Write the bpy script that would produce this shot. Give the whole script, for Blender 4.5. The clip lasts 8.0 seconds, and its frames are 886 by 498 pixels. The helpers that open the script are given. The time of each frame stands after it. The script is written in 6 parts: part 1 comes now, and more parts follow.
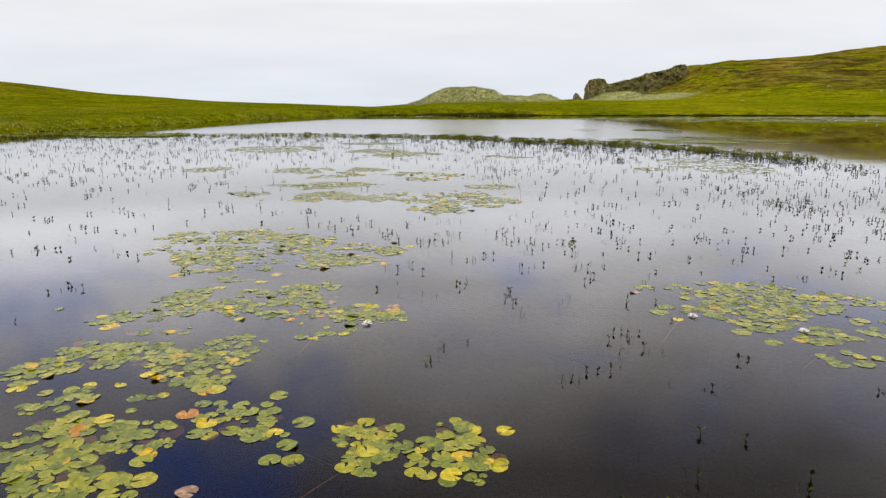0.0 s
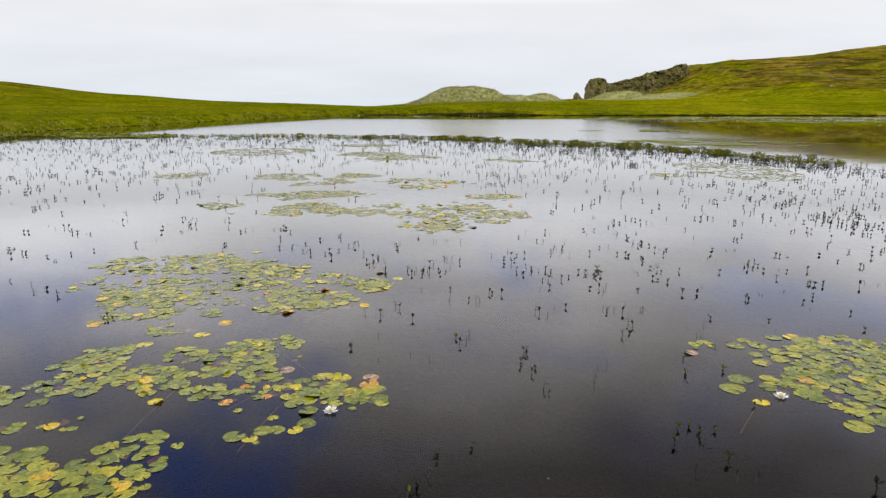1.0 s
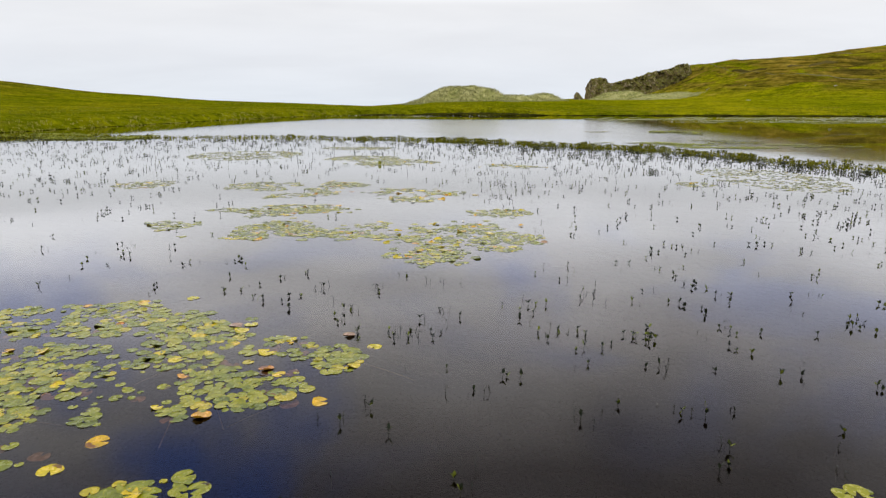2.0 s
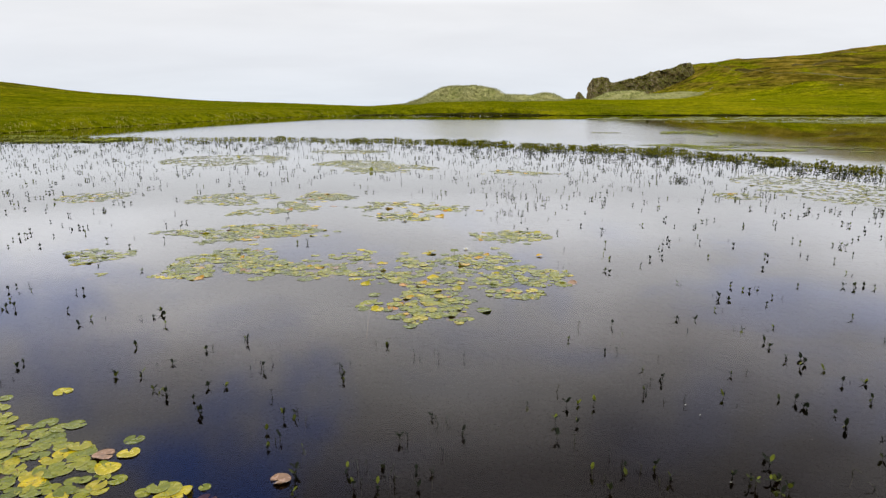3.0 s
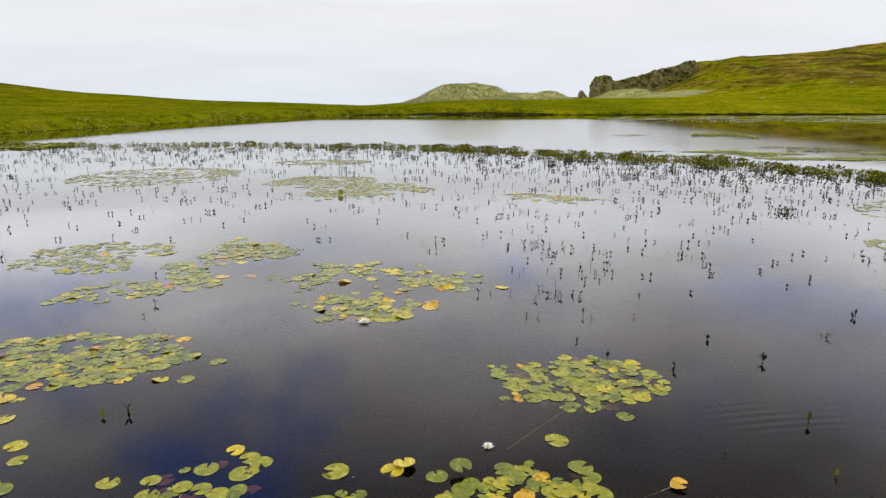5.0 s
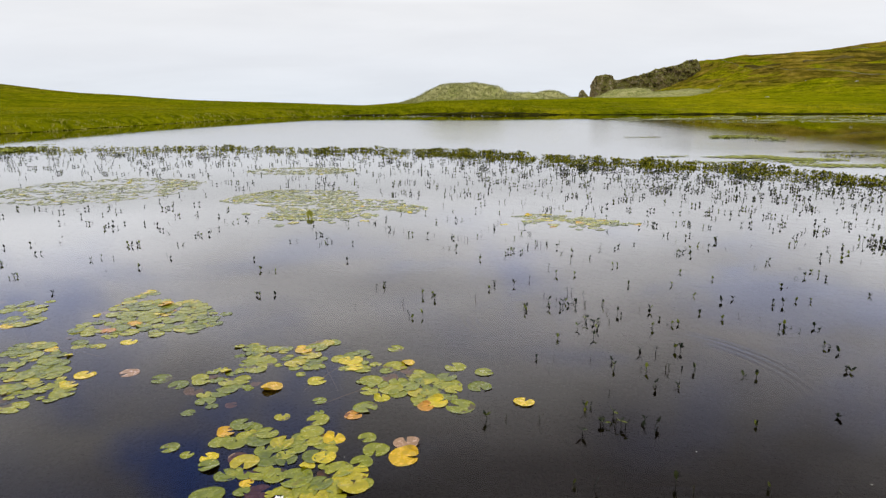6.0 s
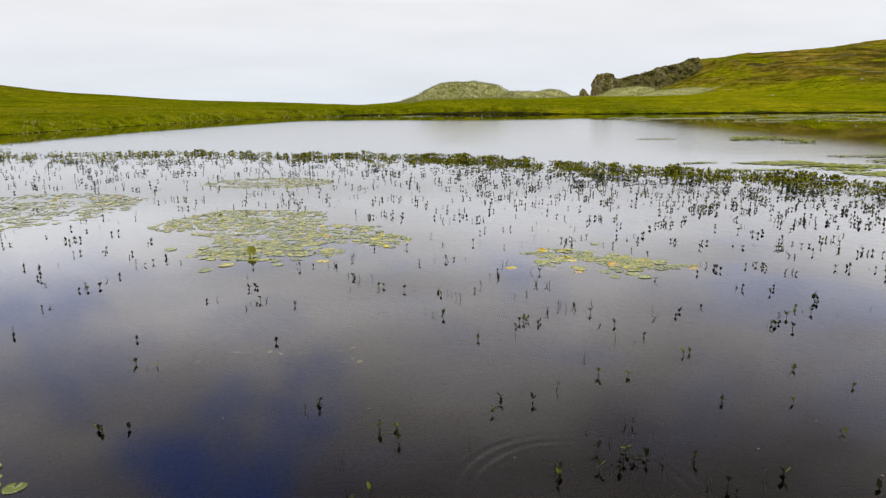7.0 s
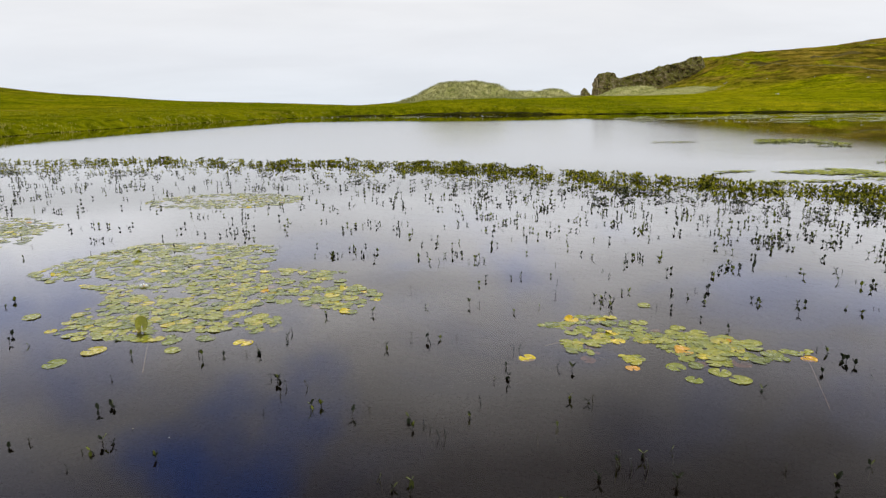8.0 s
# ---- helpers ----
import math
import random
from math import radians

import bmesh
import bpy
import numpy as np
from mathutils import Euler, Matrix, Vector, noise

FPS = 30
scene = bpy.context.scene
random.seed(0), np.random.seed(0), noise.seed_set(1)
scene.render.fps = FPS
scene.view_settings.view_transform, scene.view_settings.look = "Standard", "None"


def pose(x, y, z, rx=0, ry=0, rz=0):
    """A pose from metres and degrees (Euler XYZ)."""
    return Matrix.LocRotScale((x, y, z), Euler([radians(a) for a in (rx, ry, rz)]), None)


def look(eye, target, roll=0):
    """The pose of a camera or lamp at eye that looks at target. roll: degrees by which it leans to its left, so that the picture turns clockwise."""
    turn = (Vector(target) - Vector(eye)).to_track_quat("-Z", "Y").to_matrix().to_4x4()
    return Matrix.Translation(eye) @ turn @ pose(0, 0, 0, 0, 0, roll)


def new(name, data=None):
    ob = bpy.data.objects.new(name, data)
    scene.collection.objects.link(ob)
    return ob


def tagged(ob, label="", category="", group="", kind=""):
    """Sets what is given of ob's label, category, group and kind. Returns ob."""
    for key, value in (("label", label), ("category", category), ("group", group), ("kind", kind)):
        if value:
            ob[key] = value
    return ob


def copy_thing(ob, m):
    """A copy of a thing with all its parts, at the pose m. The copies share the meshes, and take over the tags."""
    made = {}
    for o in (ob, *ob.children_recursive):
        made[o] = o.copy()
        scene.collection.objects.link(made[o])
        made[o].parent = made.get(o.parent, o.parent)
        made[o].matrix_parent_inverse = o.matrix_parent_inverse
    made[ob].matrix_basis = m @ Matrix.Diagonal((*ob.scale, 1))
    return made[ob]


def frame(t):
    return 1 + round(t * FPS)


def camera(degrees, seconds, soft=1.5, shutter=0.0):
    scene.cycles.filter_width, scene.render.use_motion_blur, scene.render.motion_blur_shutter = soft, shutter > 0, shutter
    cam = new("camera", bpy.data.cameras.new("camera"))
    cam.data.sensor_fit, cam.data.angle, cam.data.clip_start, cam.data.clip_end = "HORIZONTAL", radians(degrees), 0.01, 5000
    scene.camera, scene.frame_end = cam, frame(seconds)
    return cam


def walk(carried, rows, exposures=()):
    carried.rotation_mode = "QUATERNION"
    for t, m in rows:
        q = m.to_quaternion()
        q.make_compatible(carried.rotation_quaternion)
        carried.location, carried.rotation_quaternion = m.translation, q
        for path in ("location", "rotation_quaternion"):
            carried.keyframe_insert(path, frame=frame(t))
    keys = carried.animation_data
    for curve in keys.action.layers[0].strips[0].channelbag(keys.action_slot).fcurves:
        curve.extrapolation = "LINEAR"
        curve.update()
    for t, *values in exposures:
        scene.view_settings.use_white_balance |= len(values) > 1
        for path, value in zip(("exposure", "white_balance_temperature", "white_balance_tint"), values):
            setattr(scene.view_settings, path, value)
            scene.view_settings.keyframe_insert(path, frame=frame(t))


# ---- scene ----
cam = camera(69.0, 8.0, soft=1.3)
# seconds, x, y, height, turn to the left, look up, lean to the right
ROWS = [
    (0, 0.001, 0.005, 2.921, 0.110, -12.961, -0.024),
    (0.5, 0.019, 1.219, 2.910, 0.094, -12.971, -0.019),
    (1, 0.052, 2.518, 2.913, 0.065, -12.997, -0.050),
    (1.5, 0.086, 4.085, 2.903, 0.034, -13.016, -0.115),
    (1.7, 0.093, 4.711, 2.901, 0.023, -13.018, -0.122),
    (2.8, 0.181, 8.222, 2.837, 0.114, -13.004, -0.039),
    (3, 0.180, 8.914, 2.829, 0.120, -13.010, -0.016),
    (3.5, 0.172, 10.770, 2.816, 0.102, -13.013, 0.024),
    (4, 0.176, 12.572, 2.793, 0.111, -13.053, 0.049),
    (4.5, 0.204, 14.515, 2.773, 0.122, -13.080, 0.099),
    (4.7, 0.223, 15.271, 2.763, 0.124, -13.081, 0.114),
    (5.8, 0.339, 19.394, 2.719, 0.132, -13.078, 0.191),
    (6, 0.380, 20.192, 2.721, 0.121, -13.100, 0.210),
    (6.5, 0.494, 22.229, 2.716, 0.121, -13.149, 0.251),
    (7, 0.623, 24.078, 2.701, 0.139, -13.162, 0.367),
    (7.5, 0.727, 26.024, 2.709, 0.135, -13.186, 0.462),
    (8, 0.855, 27.869, 2.684, 0.201, -13.154, 0.560),
]
walk(cam, [(t, pose(x, y, z, 90 + up, 0, turn) @ pose(0, 0, 0, 0, 0, -lean)) for t, x, y, z, turn, up, lean in ROWS])

# ---- sky and sun: high broken overcast with a few blue gaps ----
SUN_UP, SUN_ROUND = radians(54), radians(50)
world = bpy.data.worlds.new("sky")
scene.world = world
world.use_nodes = True


class Nodes:
    """Short hand for building a node tree."""

    def __init__(self, tree):
        self.tree = tree
        tree.nodes.clear()

    def add(self, kind, operation=None):
        node = self.tree.nodes.new(kind)
        if operation:
            node.operation = operation
        return node

    def join(self, a, b):
        self.tree.links.new(a, b)

    def put(self, socket, value):
        if isinstance(value, bpy.types.NodeSocket):
            self.join(value, socket)
        else:
            socket.default_value = value

    def maths(self, op, a, b=0.0, c=0.0, clamp=False):
        node = self.add("ShaderNodeMath", op)
        node.use_clamp = clamp
        for socket, value in zip(node.inputs, (a, b, c)):
            self.put(socket, value)
        return node.outputs[0]

    def span(self, value, a, b, lo=0.0, hi=1.0, smooth=True):
        node = self.add("ShaderNodeMapRange")
        node.interpolation_type = "SMOOTHSTEP" if smooth else "LINEAR"
        for socket, v in zip(node.inputs, (value, a, b, lo, hi)):
            self.put(socket, v)
        return node.outputs[0]

    def mix(self, fac, a, b, blend="MIX"):
        node = self.add("ShaderNodeMix")
        node.data_type, node.blend_type = "RGBA", blend
        self.put(node.inputs[0], fac)
        self.put(node.inputs[6], a if isinstance(a, bpy.types.NodeSocket) else (*a, 1))
        self.put(node.inputs[7], b if isinstance(b, bpy.types.NodeSocket) else (*b, 1))
        return node.outputs[2]

    def noise(self, where, scale, detail=3.0, rough=0.55, stretch=None, distortion=0.0):
        if stretch:
            mapping = self.add("ShaderNodeMapping")
            self.join(where, mapping.inputs[0])
            mapping.inputs[3].default_value = stretch
            where = mapping.outputs[0]
        node = self.add("ShaderNodeTexNoise")
        self.join(where, node.inputs["Vector"])
        node.inputs["Scale"].default_value = scale
        node.inputs["Detail"].default_value = detail
        node.inputs["Roughness"].default_value = rough
        node.inputs["Distortion"].default_value = distortion
        return node.outputs["Fac"]

    def ramp(self, fac, *stops):
        node = self.add("ShaderNodeValToRGB")
        self.put(node.inputs[0], fac)
        while len(node.color_ramp.elements) < len(stops):
            node.color_ramp.elements.new(0.5)
        for element, (at, colour) in zip(node.color_ramp.elements, stops):
            element.position, element.color = at, (*colour, 1)
        return node.outputs[0]


def aim(across, up):
    """The direction at degrees across to the right of straight ahead, and degrees up."""
    a, e = radians(across), radians(up)
    return (math.sin(a) * math.cos(e), math.cos(a) * math.cos(e), math.sin(e))


n = Nodes(world.node_tree)
way = n.add("ShaderNodeTexCoord").outputs["Generated"]
split = n.add("ShaderNodeSeparateXYZ")
n.join(way, split.inputs[0])
rise = split.outputs[2]
flat = n.maths("ADD", n.maths("MAXIMUM", rise, 0.0), 0.18)
deck = n.add("ShaderNodeCombineXYZ")
n.join(n.maths("DIVIDE", split.outputs[0], flat), deck.inputs[0])
n.join(n.maths("DIVIDE", split.outputs[1], flat), deck.inputs[1])
deck = deck.outputs[0]
sky = n.add("ShaderNodeTexSky")
sky.sky_type, sky.sun_disc, sky.sun_elevation, sky.sun_rotation = "NISHITA", False, SUN_UP, SUN_ROUND
blue = n.mix(1.0, sky.outputs[0], (0.10, 0.117, 0.212), "MULTIPLY")
drift = n.maths("MULTIPLY", n.maths("SUBTRACT", n.noise(way, 4.0, 4, 0.55, (0.7, 0.7, 1.6)), 0.5), n.span(rise, 0.145, 0.30, 0.0, 0.20))
cloud = n.ramp(n.maths("ADD", rise, drift), (0.0, (0.765, 0.812, 0.88)), (0.06, (0.808, 0.834, 0.885)), (0.135, (0.845, 0.855, 0.885)), (0.152, (1.04, 1.05, 1.09)), (0.175, (1.10, 1.11, 1.15)), (0.24, (1.16, 1.15, 1.18)), (0.32, (1.15, 1.11, 1.12)), (0.42, (0.84, 0.80, 0.79)), (0.52, (0.40, 0.37, 0.37)), (0.64, (0.39, 0.36, 0.36)), (0.8, (1.5, 1.47, 1.47)), (1.0, (2.0, 2.0, 2.0)))
billow = n.noise(deck, 1.1, 5, 0.55, (0.6, 1.0, 1.0), 0.4)
cloud = n.mix(n.span(rise, 0.11, 0.28, 0.13, 1.0), cloud, n.ramp(billow, (0.32, (0.72, 0.71, 0.72)), (0.5, (0.99, 0.99, 0.99)), (0.68, (1.28, 1.28, 1.28))), "MULTIPLY")
streak = n.noise(way, 7.0, 5, 0.55, (1.0, 1.0, 3.5))
cloud = n.mix(1.0, cloud, n.ramp(streak, (0.3, (0.985, 0.987, 0.99)), (0.6, (1.01, 1.008, 1.005))), "MULTIPLY")
# gaps of blue between the clouds
fringe = n.add("ShaderNodeVectorMath", operation="ADD")
wobble = n.add("ShaderNodeTexNoise")
n.join(way, wobble.inputs["Vector"])
wobble.inputs["Scale"].default_value = 5.0
wobble.inputs["Detail"].default_value = 6.0
shift = n.add("ShaderNodeVectorMath", operation="MULTIPLY_ADD")
n.join(wobble.outputs["Color"], shift.inputs[0])
shift.inputs[1].default_value = (0.40, 0.40, 0.40)
shift.inputs[2].default_value = (-0.20, -0.20, -0.20)
n.join(way, fringe.inputs[0])
n.join(shift.outputs[0], fringe.inputs[1])
gap = n.span(n.noise(deck, 0.8, 4, 0.5), 0.60, 0.72)
gap = n.maths("MULTIPLY", gap, n.span(rise, 0.55, 0.7))
thin = n.maths("MULTIPLY", n.span(n.noise(deck, 1.7, 5, 0.55, (0.8, 1.0, 1.0), 0.5), 0.48, 0.68), n.span(rise, 0.14, 0.24, 0.0, 0.24))
gap = n.maths("MAXIMUM", gap, thin)
for across, up, size, open_ in ((-20.5, 30, 0.125, 0.97), (-18, 34, 0.09, 0.6), (24, 25, 0.10, 0.15), (-36, 15.5, 0.08, 0.5), (-32, 19.5, 0.09, 0.45), (6, 17, 0.07, 0.3), (-45, 48, 0.3, 0.8), (70, 45, 0.3, 0.8)):
    far = n.add("ShaderNodeVectorMath", operation="DISTANCE")
    n.join(fringe.outputs[0], far.inputs[0])
    far.inputs[1].default_value = aim(across, up)
    gap = n.maths("MAXIMUM", gap, n.span(far.outputs["Value"], size * 0.1, size * 1.45, open_, 0.0))
# bright white heads of cloud low in the sky
for across, up, size, gain in ((-31, 11.5, 0.20, 0.2), (9, 13, 0.16, 0.12), (33, 10, 0.14, 0.15)):
    far = n.add("ShaderNodeVectorMath", operation="DISTANCE")
    n.join(fringe.outputs[0], far.inputs[0])
    far.inputs[1].default_value = aim(across, up)
    head = n.maths("MULTIPLY", n.span(far.outputs["Value"], size * 0.2, size * 1.2, gain, 0.0), n.span(rise, 0.125, 0.17))
    cloud = n.mix(1.0, cloud, n.mix(head, (1.0, 1.0, 1.0), (2.0, 2.0, 2.05)), "MULTIPLY")
# a darker patch added to the unseen sky, to dim the water's lower right
far = n.add("ShaderNodeVectorMath", operation="DISTANCE")
n.join(fringe.outputs[0], far.inputs[0])
far.inputs[1].default_value = aim(30, 30)
cloud = n.mix(n.span(far.outputs["Value"], 0.05, 0.38, 0.30, 0.0), cloud, n.mix(1.0, cloud, (0.30, 0.29, 0.30), "MULTIPLY"))
shade = n.add("ShaderNodeBackground")
n.join(n.mix(gap, cloud, blue), shade.inputs[0])
out = n.add("ShaderNodeOutputWorld")
n.join(shade.outputs[0], out.inputs[0])

sun = new("sun", bpy.data.lights.new("sun", "SUN"))
sun.data.energy, sun.data.angle, sun.data.color = 0.7, radians(14), (1.0, 0.95, 0.86)
sun.matrix_world = look((0, 0, 60), (-60 * math.cos(SUN_UP) * math.sin(SUN_ROUND), -60 * math.cos(SUN_UP) * math.cos(SUN_ROUND), 60 - 60 * math.sin(SUN_UP)))


# ---- materials ----
def material(name):
    m = bpy.data.materials.new(name)
    m.use_nodes = True
    return m, Nodes(m.node_tree)


def finish(n, colour, rough, bump=None, strength=0.3, depth=0.01, spec=0.4, through_light=0.0):
    """Principled surface with a bump."""
    p = n.add("ShaderNodeBsdfPrincipled")
    n.put(p.inputs["Base Color"], colour if isinstance(colour, bpy.types.NodeSocket) else (*colour, 1))
    n.put(p.inputs["Roughness"], rough)
    p.inputs["Specular IOR Level"].default_value = spec
    if bump is not None:
        b = n.add("ShaderNodeBump")
        b.inputs["Strength"].default_value, b.inputs["Distance"].default_value = strength, depth
        n.join(bump, b.inputs["Height"])
        n.join(b.outputs[0], p.inputs["Normal"])
    surface = p.outputs[0]
    if through_light:
        t = n.add("ShaderNodeBsdfTranslucent")
        n.put(t.inputs[0], colour if isinstance(colour, bpy.types.NodeSocket) else (*colour, 1))
        mixer = n.add("ShaderNodeMixShader")
        mixer.inputs[0].default_value = through_light
        n.join(surface, mixer.inputs[1])
        n.join(t.outputs[0], mixer.inputs[2])
        surface = mixer.outputs[0]
    out = n.add("ShaderNodeOutputMaterial")
    n.join(surface, out.inputs[0])


def place(n):
    return n.add("ShaderNodeNewGeometry").outputs["Position"]


# rings on the water: centre, radius of the front, width of the train, height, the stretch in x where they show, and from which y
RINGS = ((1.57, 27.98, 0.84, 0.20, 0.0009, -9.0, 9.0, 20.0), (2.0, 25.9, 1.88, 0.26, 0.0008, 2.3, 9.0, 25.5), (4.3, 14.0, 7.75, 0.42, 0.0003, 2.4, 6.2, 19.0), (1.8, 18.5, 5.75, 0.16, 0.0003, 0.6, 3.1, 22.0))


def water_material(name):
    m, n = material(name)
    p = place(n)
    fine = n.noise(p, 2.2, 3, 0.5, (0.6, 1.6, 1.0))
    swell = n.noise(p, 0.25, 3, 0.5, (0.5, 1.5, 1.0))
    out_there = n.add("ShaderNodeSeparateXYZ")
    n.join(p, out_there.inputs[0])
    sheltered = n.maths("MAXIMUM", n.span(out_there.outputs[1], 100.0, 113.0), n.span(n.maths("SUBTRACT", out_there.outputs[0], n.maths("MULTIPLY", out_there.outputs[1], 0.293)), -51.0, -46.0, 1.0, 0.0))
    swell = n.maths("MULTIPLY", swell, n.maths("SUBTRACT", 1.0, n.maths("MULTIPLY", sheltered, 0.85)))
    breeze = n.span(n.noise(p, 0.05, 2, 0.5, (0.5, 1.6, 1.0)), 0.42, 0.62)
    height = n.maths("ADD", n.maths("MULTIPLY", n.maths("MULTIPLY", fine, breeze), 0.0006), n.maths("MULTIPLY", swell, 0.004))
    for x, y, front, train, gain, lo, hi, start in RINGS:
        far = n.add("ShaderNodeVectorMath", operation="DISTANCE")
        n.join(p, far.inputs[0])
        far.inputs[1].default_value = (x, y, 0)
        off = n.maths("SUBTRACT", far.outputs["Value"], front)
        ring = n.maths("SINE", n.maths("MULTIPLY", off, 56.0))
        band = n.span(n.maths("ABSOLUTE", off), train * 0.3, train, 1.0, 0.0)
        east = n.maths("MULTIPLY", n.span(out_there.outputs[0], lo, lo + 0.5), n.span(out_there.outputs[0], hi - 0.5, hi, 1.0, 0.0))
        east = n.maths("MULTIPLY", east, n.span(out_there.outputs[1], start, start + 0.8))
        broken = n.span(n.noise(p, 0.9, 2), 0.38, 0.60, 0.0, 1.15)
        height = n.maths("ADD", height, n.maths("MULTIPLY", n.maths("MULTIPLY", ring, n.maths("MULTIPLY", n.maths("MULTIPLY", band, east), broken)), gain))
    bump = n.add("ShaderNodeBump")
    bump.inputs["Strength"].default_value, bump.inputs["Distance"].default_value = 1.0, 1.0
    n.join(height, bump.inputs["Height"])
    fres = n.add("ShaderNodeFresnel")
    fres.inputs[0].default_value = 1.36
    clear = n.add("ShaderNodeBsdfTransparent")
    clear.inputs[0].default_value = (0.56, 0.43, 0.30, 1)
    gloss = n.add("ShaderNodeBsdfGlossy")
    gloss.distribution = "MULTI_GGX"
    open_water = n.span(n.maths("ADD", out_there.outputs[1], n.maths("MULTIPLY", out_there.outputs[0], 0.6)), 50.0, 75.0)
    ruffled = n.maths("MULTIPLY", open_water, n.span(out_there.outputs[0], 17.0, 34.0, 1.0, -0.6))
    ruffled = n.maths("MULTIPLY", ruffled, n.maths("SUBTRACT", 1.0, sheltered))
    n.join(n.maths("ADD", n.maths("MULTIPLY", ruffled, 0.10), n.span(sheltered, 0.0, 1.0, 0.045, 0.02)), gloss.inputs["Roughness"])
    n.join(bump.outputs[0], gloss.inputs["Normal"])
    mixer = n.add("ShaderNodeMixShader")
    n.join(n.maths("MINIMUM", n.maths("MULTIPLY", fres.outputs[0], 1.7), 0.97), mixer.inputs[0])
    n.join(clear.outputs[0], mixer.inputs[1])
    n.join(gloss.outputs[0], mixer.inputs[2])
    out = n.add("ShaderNodeOutputMaterial")
    n.join(mixer.outputs[0], out.inputs[0])
    return m


def ground_material():
    m, n = material("grassland")
    p = place(n)
    split = n.add("ShaderNodeSeparateXYZ")
    n.join(p, split.inputs[0])
    broad = n.noise(p, 0.022, 4, 0.55, (1.0, 1.0, 3.0))
    sward = n.noise(p, 0.11, 6, 0.7, (1.0, 1.0, 2.0))
    tuft = n.noise(p, 0.8, 5, 0.7)
    green = n.ramp(broad, (0.3, (0.135, 0.160, 0.003)), (0.5, (0.186, 0.204, 0.003)), (0.7, (0.250, 0.240, 0.006)))
    colour = n.mix(1.0, green, n.ramp(sward, (0.32, (0.58, 0.62, 0.6)), (0.5, (1, 1, 1)), (0.7, (1.35, 1.22, 1.4))), "MULTIPLY")
    colour = n.mix(1.0, colour, n.ramp(tuft, (0.34, (0.45, 0.5, 0.45)), (0.5, (1, 1, 1)), (0.68, (1.5, 1.4, 1.45))), "MULTIPLY")
    # heath and bracken on the high ground
    patch = n.noise(p, 0.03, 6, 0.65, (0.8, 1.0, 3.5), 0.5)
    heath = n.maths("MULTIPLY", n.span(split.outputs[2], 3.0, 13.0), n.span(patch, 0.38, 0.50))
    colour = n.mix(n.maths("MULTIPLY", heath, 0.9), colour, n.ramp(sward, (0.35, (0.075, 0.056, 0.008)), (0.52, (0.165, 0.125, 0.016)), (0.68, (0.300, 0.215, 0.040))))
    dry = n.span(n.noise(p, 0.13, 6, 0.7, (1.0, 0.8, 2.0)), 0.56, 0.70)
    colour = n.mix(n.maths("MULTIPLY", dry, 0.65), colour, (0.280, 0.230, 0.040))
    dark = n.span(n.noise(p, 0.21, 6, 0.7, (0.5, 1.0, 2.5)), 0.62, 0.70)
    colour = n.mix(n.maths("MULTIPLY", dark, 0.65), colour, (0.045, 0.055, 0.006))
    hag = n.maths("MULTIPLY", n.span(n.noise(p, 0.055, 6, 0.65, (0.7, 1.0, 3.0), 0.8), 0.54, 0.62), n.span(split.outputs[2], 5.0, 12.0))
    colour = n.mix(n.maths("MULTIPLY", hag, 0.75), colour, (0.055, 0.048, 0.010))
    terracette = n.noise(p, 0.16, 6, 0.7, (0.22, 0.7, 5.0), 0.4)
    colour = n.mix(n.span(split.outputs[2], 3.0, 9.0, 0.15, 1.0), colour, n.mix(1.0, colour, n.ramp(terracette, (0.36, (0.42, 0.42, 0.5)), (0.47, (0.95, 0.95, 1.0)), (0.56, (1.05, 1.05, 1.0)), (0.68, (1.45, 1.35, 1.5))), "MULTIPLY"))
    grain = n.noise(p, 0.42, 4, 0.7, (0.35, 1.0, 3.0), 0.3)
    colour = n.mix(n.span(split.outputs[2], 1.0, 5.0, 0.45, 1.0), colour, n.mix(1.0, colour, n.ramp(grain, (0.34, (0.58, 0.60, 0.62)), (0.5, (1, 1, 1)), (0.66, (1.32, 1.26, 1.3))), "MULTIPLY"))
    # light missing on the right is put into the grass as brighter colour
    right_gain = n.span(split.outputs[0], 10.0, 60.0)
    colour = n.mix(right_gain, colour, n.mix(1.0, colour, (1.28, 1.25, 1.1), "MULTIPLY"))
    # peat below the waterline
    wet = n.span(n.maths("ADD", split.outputs[2], n.maths("MULTIPLY", tuft, 0.10)), 0.05, 0.12, 1.0, 0.0)
    colour = n.mix(wet, colour, (0.010, 0.007, 0.004))
    finish(n, colour, 1.0, n.maths("ADD", n.maths("MULTIPLY", sward, 4.0), tuft), 1.0, 1.3, 0.0)
    return m


def dune_material():
    m, n = material("marram")
    p = place(n)
    tuft = n.noise(p, 0.6, 4, 0.65)
    broad = n.noise(p, 0.12, 3, 0.5)
    colour = n.ramp(tuft, (0.32, (0.13, 0.15, 0.03)), (0.5, (0.31, 0.32, 0.095)), (0.68, (0.52, 0.48, 0.22)))
    colour = n.mix(n.span(broad, 0.42, 0.62, 0.0, 0.7), colour, (0.46, 0.43, 0.19))
    finish(n, colour, 0.9, tuft, 1.0, 0.6, 0.1)
    return m


